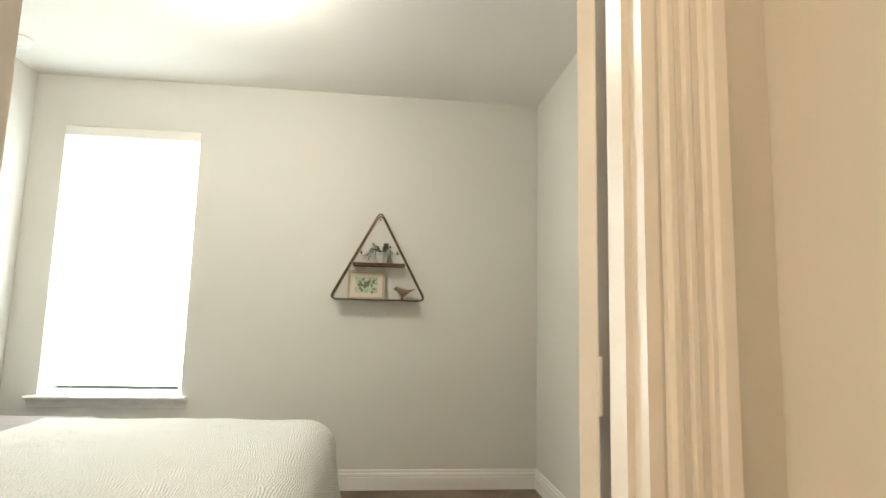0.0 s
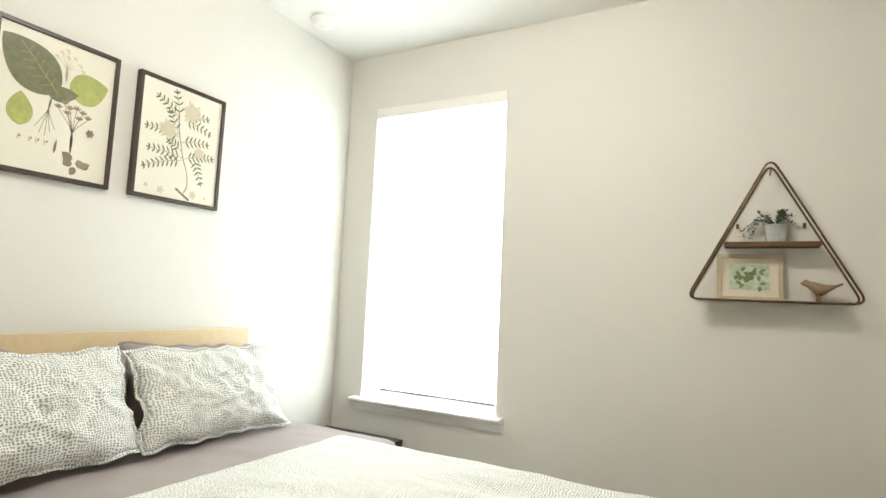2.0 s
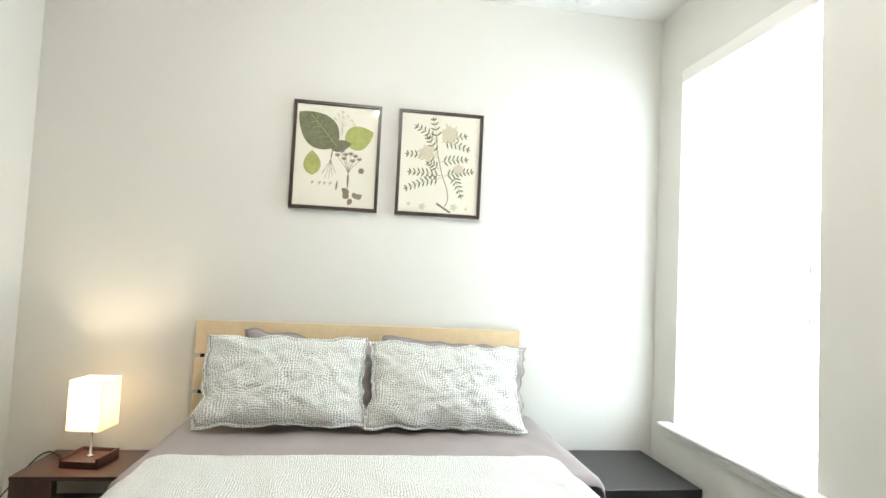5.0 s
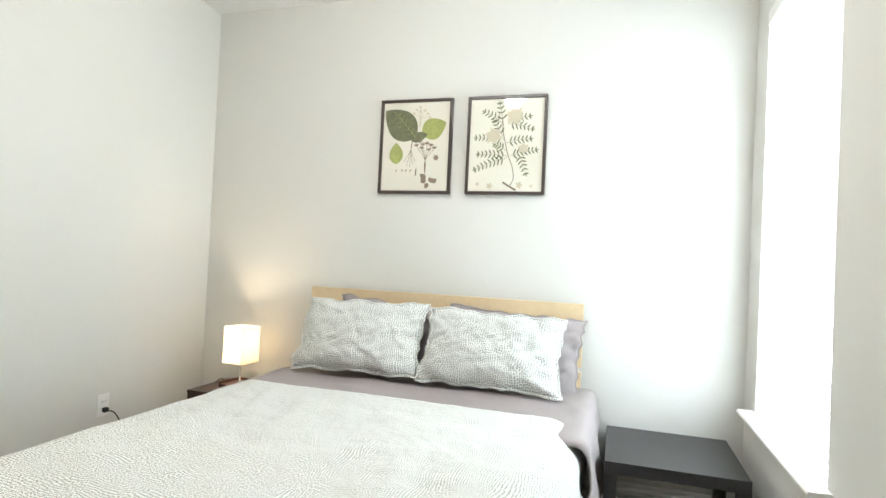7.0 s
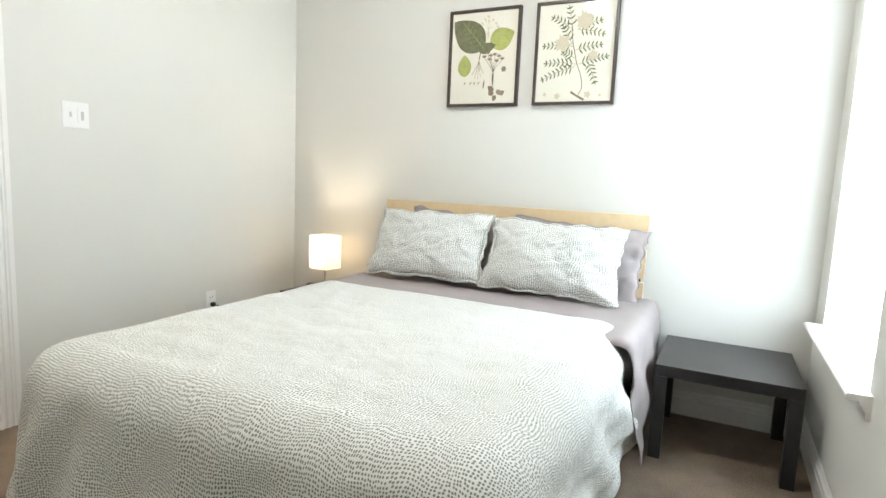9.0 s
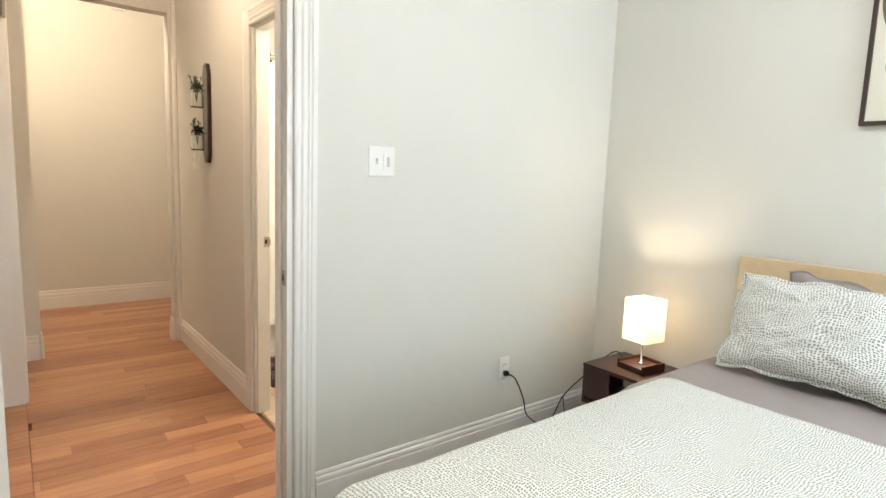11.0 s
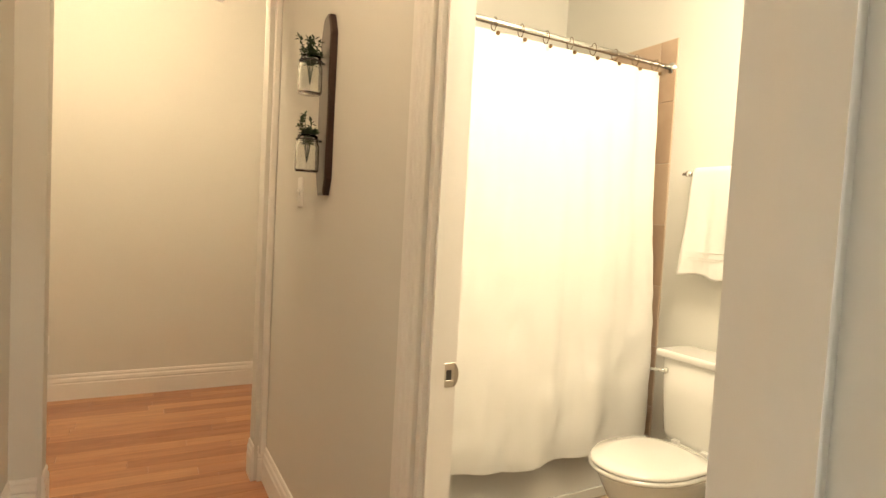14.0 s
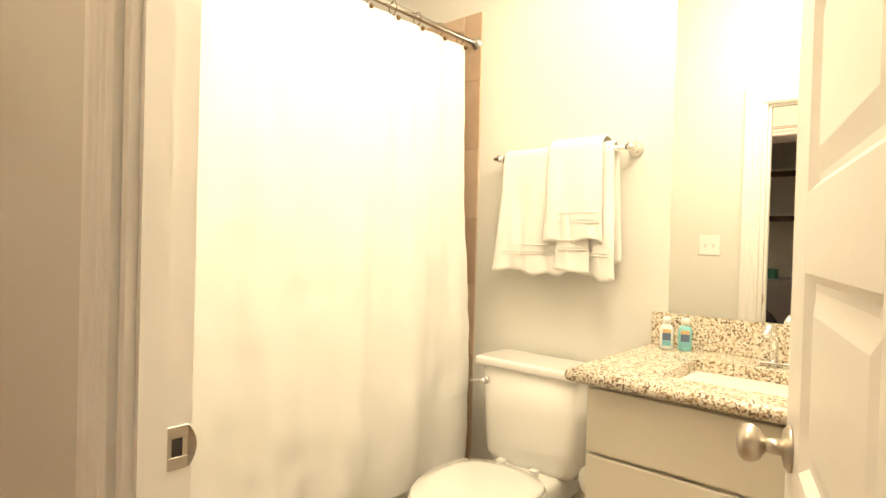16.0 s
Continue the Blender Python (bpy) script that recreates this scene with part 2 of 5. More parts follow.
def casing(name, a, b, plane, out, head, axis, width=(0.09, 0.09)):
    """Moulded trim round an opening from a to b along axis ('x' or 'y'), on the wall face at plane, standing out."""
    bm = bmesh.new()
    ax = Vector((1, 0, 0)) if axis == "x" else Vector((0, 1, 0))
    ou = Vector((0, out, 0)) if axis == "x" else Vector((out, 0, 0))
    base = ou.normalized() * 0
    org = Vector((0, plane, 0)) if axis == "x" else Vector((plane, 0, 0))
    for at, sign, w in ((a - 0.006, -1, width[0]), (b + 0.006, 1, width[1])):
        if w <= 0:
            continue
        prof = [(d, h * w / 0.09) for d, h in CAS]
        extrude_profile(bm, prof, (0, 0, 1), 0, head + 0.006 + w, org + ax * at, ou, ax * sign)
    w = 0.09
    x0, x1 = a - 0.006, b + 0.006
    extrude_profile(bm, CAS, ax, x0 + 0.0005, x1 - 0.0005, org + Vector((0, 0, head + 0.006)), ou, (0, 0, 1))
    return structure(name, bm, TRIM, "white moulded casing round the doorway")


# White strip added in place of the light grazing the hall wall's end.
structure("trim", boxes((HW + 0.0005, HY + 0.0005, 0.134, HW + 0.030, HY + 0.030, C - 0.001), bevel=0.006), TRIM, "added white strip standing in for the brightly lit end of the hall wall")
casing("trim", DW, DE, S, 1, HEAD - 0.02, "x")
casing("trim", DW, DE, SH, -1, HEAD - 0.02, "x")
casing("trim", BS0, BS1, HW, 1, HEAD - 0.02, "y", (0.09, 0.06))
casing("trim", BS0, BS1, BE, -1, HEAD - 0.02, "y", (0.09, 0.06))
casing("trim", LD0, LD1, HE, -1, HEAD - 0.02, "y", (0.09, 0))


def jamb(name, axis, a, b, p0, p1, stop):
    """Door lining with a stop strip, clear opening a to b, wall from p0 to p1."""
    bm = bmesh.new()

    def put(u0, v0, z0, u1, v1, z1):
        if axis == "x":
            box(bm, u0, v0, z0, u1, v1, z1)
        else:
            box(bm, v0, u0, z0, v1, u1, z1)
    put(a - 0.001, p0 - 0.002, 0, a + 0.018, p1 + 0.002, HEAD - 0.02)
    put(b - 0.018, p0 - 0.002, 0, b + 0.001, p1 + 0.002, HEAD - 0.02)
    put(a - 0.001, p0 - 0.002, HEAD - 0.02, b + 0.001, p1 + 0.002, HEAD + 0.001)
    put(a + 0.018, stop, 0, a + 0.029, stop + 0.035, HEAD - 0.02)
    put(b - 0.029, stop, 0, b - 0.018, stop + 0.035, HEAD - 0.02)
    put(a + 0.029, stop, HEAD - 0.031, b - 0.029, stop + 0.035, HEAD - 0.02)
    return structure(name, bm, TRIM, "white painted door lining with a stop")


jamb("trim", "x", DW, DE, SH, S, 0.752)
jamb("trim", "y", BS0, BS1, BE, HW, -0.831)
structure("trim", boxes((HE - 0.002, LD0 - 0.001, 0, LI + 0.002, LD0 + 0.018, HEAD - 0.0205)), TRIM, "white painted lining of the laundry doorway")

# ---- door leaves ----


def door_leaf(name, hinge, turn, width, label, knob_side=1, knobs=True):
    """A white door with five sunk panels; it hangs at its origin and runs along its own x."""
    d = thing(name, (*hinge, 0.012), label, "door", turn=turn)
    T, H = 0.035, 2.03
    st, rail, bottom, top = 0.145, 0.105, 0.19, 0.11
    n = 5
    ph = (H - bottom - top - (n - 1) * rail) / n
    rows = [bottom + i * (ph + rail) for i in range(n)]
    bm = bmesh.new()
    y0, y1 = -T / 2, T / 2
    box(bm, 0, y0, 0, st, y1, H, 0.0015, 1)
    box(bm, width - st, y0, 0, width, y1, H, 0.0015, 1)
    zs = [(0, bottom)] + [(z + ph, z + ph + rail) for z in rows[:-1]] + [(H - top, H)]
    for a, b in zs:
        box(bm, st, y0, a, width - st, y1, b)
    part("door_frame", bm, TRIM, d)
    for z in rows:
        bm = bmesh.new()
        for s in (-1, 1):
            yo, yi = s * T / 2, s * (T / 2 - 0.011)
            a = [(st, z), (width - st, z), (width - st, z + ph), (st, z + ph)]
            ins = lambda k: [(a[0][0] + k, a[0][1] + k), (a[1][0] - k, a[1][1] + k), (a[2][0] - k, a[2][1] - k), (a[3][0] + k, a[3][1] - k)]
            loops = [(ins(0), yo - s * 0.001), (ins(0.012), yi), (ins(0.022), yi), (ins(0.05), yo - s * 0.004)]
            rings = [[bm.verts.new((x, y, zz)) for x, zz in lp] for lp, y in loops]
            for p, q in zip(rings, rings[1:]):
                for i in range(4):
                    bm.faces.new((p[i], p[(i + 1) % 4], q[(i + 1) % 4], q[i]))
            bm.faces.new(rings[-1])
        part("panel", bm, TRIM, d)
    if knobs:
        for s in (-1, 1):
            bm = bmesh.new()
            m = Matrix.Translation((width - 0.065, s * T / 2, 0.93)) @ Matrix.Rotation(-s * math.pi / 2, 4, "X")
            lathe(bm, [(0.0, 0.0), (0.033, 0.0), (0.033, 0.004), (0.026, 0.009), (0.012, 0.012), (0.010, 0.030), (0.013, 0.034), (0.023, 0.040), (0.028, 0.050), (0.027, 0.060), (0.020, 0.067), (0.008, 0.070), (0.001, 0.070)], m=m, n=28)
            part("door_handle", bm, NICKEL, d, "satin nickel door knob", smooth=True)
        bm = bmesh.new()
        box(bm, width - 0.0005, -0.012, 0.90, width + 0.0015, 0.012, 0.96)
        part("latch_plate", bm, NICKEL, d)
    for z in (0.20, 1.0, 1.80):
        bm = bmesh.new()
        tube(bm, [(-0.004, y0 * knob_side - 0.004 * knob_side, z), (-0.004, y0 * knob_side - 0.004 * knob_side, z + 0.09)], 0.006, 10)
        box(bm, -0.0015, -0.015, z + 0.001, 0.0005, 0.015, z + 0.089)
        part("hinge", bm, TRIM, d, "white painted hinge")
    return d


door_leaf("door", (DE - 0.024, S + 0.072), 40, 0.76, "white five-panel bedroom door standing open by the wall", 1)
door_leaf("door", (BE - 0.012, BS1 - 0.03), 194.9, 0.68, "white five-panel bathroom door standing open by the vanity", -1)
door_leaf("door", (LI + 0.012, LD0 + 0.025), 4, 0.76, "white five-panel laundry door standing open", 1)


def strike(place, turn, label):
    t = thing("strike_plate", place, label, "strike plate", turn=turn)
    bm = bmesh.new()
    box(bm, -0.019, -0.0012, -0.028, 0.013, 0.0012, -0.012, 0.0004, 1)
    box(bm, -0.019, -0.0012, 0.012, 0.013, 0.0012, 0.028, 0.0004, 1)
    box(bm, -0.019, -0.0012, -0.0118, -0.008, 0.0012, 0.0118)
    box(bm, 0.006, -0.0012, -0.0118, 0.013, 0.0012, 0.0118)
    tube(bm, [(0.013, 0.001, -0.024), (0.016, -0.002, -0.024)], 0.001, 4)
    vs = []
    for i in range(9):
        z = -0.026 + 0.052 * i / 8
        b = 0.013 + 0.010 * (1 - (z / 0.027) ** 2)
        vs.append([bm.verts.new((0.0125, 0.0012, z)), bm.verts.new((b, -0.003, z)), bm.verts.new((b, -0.0045, z)), bm.verts.new((0.0125, -0.0012, z))])
    for p, q in zip(vs, vs[1:]):
        for i in range(3):
            bm.faces.new((p[i], p[i + 1], q[i + 1], q[i]))
    part("plate", bm, NICKEL, t)
    # No hole is cut; this dark piece carries the shade inside it.
    part("latch_hole", boxes((-0.0078, -0.0004, -0.0116, 0.0058, 0.0006, 0.0116)), DARKBOX, t)
    for z in (-0.02, 0.02):
        bm = bmesh.new()
        lathe(bm, [(0.0001, 0), (0.0035, 0), (0.003, 0.0008), (0.0001, 0.001)], (0, 0, 0), 12, Matrix.Translation((-0.002, 0.0012, z)) @ Matrix.Rotation(-math.pi / 2, 4, "X"))
        part("screw", bm, NICKEL, t)
    return t


strike((DW + 0.0195, 0.80, 0.935), -90 + 180, "satin nickel strike plate on the bedroom door lining")
strike((-0.848, BS0 + 0.0195, 0.952), 180, "satin nickel strike plate on the bathroom door lining")

# ---- window ----
win = thing("window_1", ((WX0 + WX1) / 2, N + 0.11, WZ0), "tall white window with its blind down", "window")
win["kind"] = "structure"
ww, wh = (WX1 - WX0) / 2, WZ1 - WZ0
part("window_frame", boxes((-ww, -0.02, 0, -ww + 0.045, 0.03, wh), (ww - 0.045, -0.02, 0, ww, 0.03, wh), (-ww + 0.045, -0.02, 0, ww - 0.045, 0.03, 0.05), (-ww + 0.045, -0.02, wh - 0.05, ww - 0.045, 0.03, wh), (-ww + 0.045, -0.015, wh / 2 - 0.02, ww - 0.045, 0.025, wh / 2 + 0.02)), PLASTIC, win)
for z0, z1 in ((0.05, wh / 2 - 0.02), (wh / 2 + 0.02, wh - 0.05)):
    pane = part("pane", boxes((-ww + 0.045, 0.0, z0, ww - 0.045, 0.005, z1)), glass_mat("window_glass"), win)
    pane.visible_shadow = False
bm = bmesh.new()
SILL = [(0.0, -0.075), (0.012, -0.075), (0.014, -0.05), (0.022, -0.044), (0.022, -0.036), (0.03, -0.03), (0.032, -0.02), (0.06, -0.02), (0.066, -0.014), (0.066, -0.006), (0.06, 0.0), (0.0, 0.0)]
extrude_profile(bm, SILL, (1, 0, 0), WX0 - 0.05, WX1 + 0.05, (0, N, WZ0 + 0.022), (0, -1, 0))
box(bm, WX0 + 0.001, N + 0.0005, WZ0 + 0.002, WX1 - 0.001, N + 0.088, WZ0 + 0.022)
for v in bm.verts:
    v.co -= Vector(((WX0 + WX1) / 2, N + 0.11, WZ0))
part("window_sill", bm, TRIM, win, "white moulded window sill")

SLAT = bpy.data.materials.new("blind_slat")
SLAT.use_nodes = True
_n = SLAT.node_tree
_t = _n.nodes.new("ShaderNodeBsdfTranslucent")
_t.inputs[0].default_value = (0.86, 0.88, 0.88, 1)
_m = _n.nodes.new("ShaderNodeMixShader")
_m.inputs[0].default_value = 0.8
_n.nodes["Principled BSDF"].inputs["Base Color"].default_value = (0.82, 0.82, 0.80, 1)
_n.nodes["Principled BSDF"].inputs["Roughness"].default_value = 0.45
_n.links.new(_n.nodes["Principled BSDF"].outputs[0], _m.inputs[1])
_n.links.new(_t.outputs[0], _m.inputs[2])
_n.links.new(_m.outputs[0], _n.nodes["Material Output"].inputs[0])
blind = thing("window_blind", ((WX0 + WX1) / 2, N + 0.045, WZ0), "white slatted window blind let down and closed", "window blind")
bw = ww - 0.008
part("headrail", boxes((-ww + 0.001, -0.05, wh - 0.068, ww - 0.001, -0.036, wh - 0.002), (-bw, -0.036, wh - 0.05, bw, 0.02, wh - 0.004), bevel=0.003), TRIM, blind, "white valance across the top")
slat = None
zz = 0.105
k = 0
while zz < wh - 0.06:
    if slat is None:
        bm = bmesh.new()
        rows = []
        for i in range(5):
            a = i / 4
            zc, yc = (a - 0.5) * 0.050, -0.005 * (1 - (2 * a - 1) ** 2) + (a - 0.5) * 0.012
            rows.append([bm.verts.new((-bw, yc, zc)), bm.verts.new((bw, yc, zc)), bm.verts.new((bw, yc + 0.0025, zc)), bm.verts.new((-bw, yc + 0.0025, zc))])
        for p, q in zip(rows, rows[1:]):
            for i in range(4):
                bm.faces.new((p[i], p[(i + 1) % 4], q[(i + 1) % 4], q[i]))
        bm.faces.new(rows[0][::-1])
        bm.faces.new(rows[-1])
        slat = part("slat", bm, SLAT, blind)
        slat.location = (0, 0, zz)
    else:
        s2 = new("slat", slat.data)
        s2.parent = blind
        s2.location = (0, 0, zz)
    zz += 0.043
    k += 1
part("bottom_rail", boxes((-bw, -0.010, 0.030, bw, 0.006, 0.044), bevel=0.003), SLAT, blind)
for x in (-0.26, 0.26):
    bm = bmesh.new()
    tube(bm, [(x, -0.020, 0.05), (x, -0.020, wh - 0.06)], 0.0012, 5)
    part("ladder_cord", bm, PLASTIC, blind)
bm = bmesh.new()
tube(bm, [(bw - 0.05, -0.03, 0.55), (bw - 0.05, -0.03, wh - 0.07)], 0.004, 6)
part("wand", bm, PLASTIC, blind)

# ---- cloth ----


def dots_mat(name, base, dot, s=92.0):
    m = bpy.data.materials.new(name)
    m.use_nodes = True
    nt = m.node_tree
    b = nt.nodes["Principled BSDF"]
    b.inputs["Roughness"].default_value = 0.9
    b.inputs["Sheen Weight"].default_value = 0.15
    uv = nt.nodes.new("ShaderNodeTexCoord")
    n1 = nt.nodes.new("ShaderNodeTexNoise")
    n1.inputs["Scale"].default_value, n1.inputs["Detail"].default_value = 7.0, 1.0
    sc = nt.nodes.new("ShaderNodeVectorMath")
    sc.operation = "MULTIPLY_ADD"
    sc.inputs[1].default_value = (0.060, 0.060, 0)
    nt.links.new(uv.outputs["UV"], n1.inputs["Vector"])
    nt.links.new(n1.outputs["Color"], sc.inputs[0])
    nt.links.new(uv.outputs["UV"], sc.inputs[2])
    mp = nt.nodes.new("ShaderNodeMapping")
    mp.inputs["Scale"].default_value = (s * 0.90, s * 1.10, 1)
    nt.links.new(sc.outputs[0], mp.inputs[0])
    vo = nt.nodes.new("ShaderNodeTexVoronoi")
    vo.voronoi_dimensions = "2D"
    vo.inputs["Scale"].default_value, vo.inputs["Randomness"].default_value = 1.0, 0.38
    nt.links.new(mp.outputs[0], vo.inputs["Vector"])
    mr = nt.nodes.new("ShaderNodeMapRange")
    mr.inputs["From Min"].default_value, mr.inputs["From Max"].default_value = 0.27, 0.36
    nt.links.new(vo.outputs["Distance"], mr.inputs["Value"])
    n2 = nt.nodes.new("ShaderNodeTexNoise")
    n2.inputs["Scale"].default_value = 9.0
    nt.links.new(uv.outputs["UV"], n2.inputs["Vector"])
    dm = nt.nodes.new("ShaderNodeMix")
    dm.data_type = "RGBA"
    dm.inputs[6].default_value, dm.inputs[7].default_value = (*dot, 1), (*[c * 1.5 for c in dot], 1)
    nt.links.new(n2.outputs[0], dm.inputs[0])
    mx = nt.nodes.new("ShaderNodeMix")
    mx.data_type = "RGBA"
    nt.links.new(mr.outputs[0], mx.inputs[0])
    nt.links.new(dm.outputs[2], mx.inputs[6])
    mx.inputs[7].default_value = (*base, 1)
    nt.links.new(mx.outputs[2], b.inputs["Base Color"])
    n3 = nt.nodes.new("ShaderNodeTexNoise")
    n3.inputs["Scale"].default_value, n3.inputs["Detail"].default_value = 26.0, 5.0
    nt.links.new(uv.outputs["UV"], n3.inputs["Vector"])
    bp = nt.nodes.new("ShaderNodeBump")
    bp.inputs["Strength"].default_value, bp.inputs["Distance"].default_value = 0.6, 0.010
    nt.links.new(n3.outputs[0], bp.inputs["Height"])
    nt.links.new(bp.outputs[0], b.inputs["Normal"])
    return m


DUVETM = dots_mat("dotted_duvet", (0.80, 0.81, 0.78), (0.19, 0.20, 0.165), 122)
SHAMM = dots_mat("dotted_sham", (0.78, 0.79, 0.76), (0.20, 0.22, 0.19), 112)


def drape(x0, x1, y0, y1, top, over, r, step, wrinkle, fold, thick, seed):
    """Cloth over a slab from x0,y0 to x1,y1. over: how far it hangs over west, east, south and north."""
    ow, oe, os, on = over
    nx, ny = int((x1 - x0 + ow + oe) / step), int((y1 - y0 + os + on) / step)
    bm = bmesh.new()
    uvl = bm.loops.layers.uv.new("UVMap")
    grid, uvs = [], {}

    def f(s):
        if s <= 0:
            return 0, 0
        a = min(s / r, math.pi / 2)
        rest = max(0, s - r * math.pi / 2)
        return r * math.sin(a) + rest * 0.10, r * (1 - math.cos(a)) + rest * 0.99
    for i in range(nx + 1):
        row = []
        u = x0 - ow + (x1 - x0 + ow + oe) * i / nx
        for j in range(ny + 1):
            v = y0 - os + (y1 - y0 + os + on) * j / ny
            sx = max(0, x0 + r - u, u - x1 + r) * (1 if ow or u > x0 + r else 0)
            sy = max(0, y0 + r - v, v - y1 + r)
            if not ow and u < x0 + r:
                sx = 0
            cx, cy = min(max(u, x0 + (r if ow else 0)), x1 - r), min(max(v, y0 + r), y1 - r)
            s = math.hypot(sx, sy)
            h, d = f(s)
            dx = (u - cx) / s * h if s > 0 else 0
            dy = (v - cy) / s * h if s > 0 else 0
            hang = max(0, s - r)
            w = noise.noise(Vector((u * 3.1 + seed, v * 3.1, 0.3))) * wrinkle + noise.noise(Vector((u * 9 + seed, v * 7, 1.3))) * wrinkle * 0.4
            wave = fold * min(1, hang / 0.25) * (math.sin((u * 1.0 + v * 1.3) * 15 + seed + 2 * noise.noise(Vector((u * 2, v * 2, seed)))) + 0.6 * noise.noise(Vector((u * 7, v * 7, seed + 3))))
            crease = -abs(noise.noise(Vector((u * 2.2 + v * 1.5 + seed, v * 6.5 - u * 2.0, 4.7)))) * wrinkle * 1.1 + noise.noise(Vector((u * 16 + seed, v * 16, 2.2))) * wrinkle * 0.22
            w += crease
            wave += (noise.noise(Vector((u * 5 + seed, v * 5, 7.7))) * 0.012 - abs(noise.noise(Vector((u * 1.5, v * 8 + seed, 9.1)))) * 0.03) * min(1, hang / 0.2) * (fold / 0.022)
            n = Vector((u - cx, v - cy, 0)) / s if s > 0 else Vector((0, 0, 0))
            z = top - d + w * (1 if s <= 0 else 0.5) * (1 if ow else min(1, 0.25 + (u - x0) * 3))
            p = Vector((cx + dx, cy + dy, z)) + n * wave
            vert = bm.verts.new(p)
            uvs[vert] = (u, v)
            row.append(vert)
        grid.append(row)
    for i in range(nx):
        for j in range(ny):
            fc = bm.faces.new((grid[i][j], grid[i + 1][j], grid[i + 1][j + 1], grid[i][j + 1]))
            for lp in fc.loops:
                lp[uvl].uv = uvs[lp.vert]
    bm.normal_update()
    geo = bmesh.ops.solidify(bm, geom=bm.faces[:], thickness=-thick)
    return bm


bed = thing("bed", (0, 0, 0), "light pine bed frame with a slatted headboard and dark posts", "bed")
BY0, BY1 = 1.635, 3.218
PINE = mat("pine_wood", (0.74, 0.60, 0.38), 0.4, bump=0.08, scale=30, color2=(0.67, 0.51, 0.30), big=4)
for z0, z1 in ((0.865, 1.025), (0.695, 0.845), (0.515, 0.675)):
    part("headboard_slat", boxes((W + 0.03, BY0, z0, W + 0.055, BY1, z1), bevel=0.003), PINE, bed)
for y in (BY0 + 0.02, BY1 - 0.07):
    part("bed_post", boxes((W + 0.002, y, 0.0, W + 0.029, y + 0.05, 1.0)), BLACK, bed, "dark bed post")
for y in (BY0 + 0.03, BY1 - 0.06):
    part("side_rail", boxes((W + 0.056, y, 0.20, -0.42, y + 0.03, 0.33), bevel=0.004), BLACK, bed, "dark side rail")
part("foot_rail", boxes((-0.419, BY0 + 0.03, 0.20, -0.39, BY1 - 0.03, 0.33), bevel=0.004), BLACK, bed)
for y in (BY0 + 0.062, BY1 - 0.11):
    part("leg", boxes((-0.48, y, 0, -0.42, y + 0.05, 0.329)), BLACK, bed)
for i in range(10):
    x = -2.3 + i * 0.19
    part("bed_slat", boxes((x, BY0 + 0.061, 0.262, x + 0.07, BY1 - 0.061, 0.279)), PINE, bed)
mattress = thing("mattress", (0, 0, 0), "white mattress lying on the bed's slats", "mattress")
part("cover", boxes((W + 0.06, BY0 + 0.03, 0.28, -0.40, BY1 - 0.02, 0.575), bevel=0.05), CURTM, mattress)

sheet = thing("bed_sheet", (0, 0, 0), "taupe cotton sheet folded over the head end of the bed", "bed sheet")
part("sheet", drape(W + 0.07, -1.50, BY0 + 0.0, BY1 + 0.085, 0.592, (0, 0, 0.34, 0.46), 0.05, 0.028, 0.008, 0.014, 0.004, 2.1), SHEETM, sheet, smooth=True)
duvet = thing("duvet", (0, 0, 0), "white duvet cover with small grey-green dots, spread over the bed", "duvet")
part("cover", drape(-1.715, -0.27, BY0 - 0.02, BY1 + 0.05, 0.598, (0.0, 0.50, 0.42, 0.42), 0.145, 0.02, 0.016, 0.022, 0.012, 5.7), DUVETM, duvet, smooth=True)


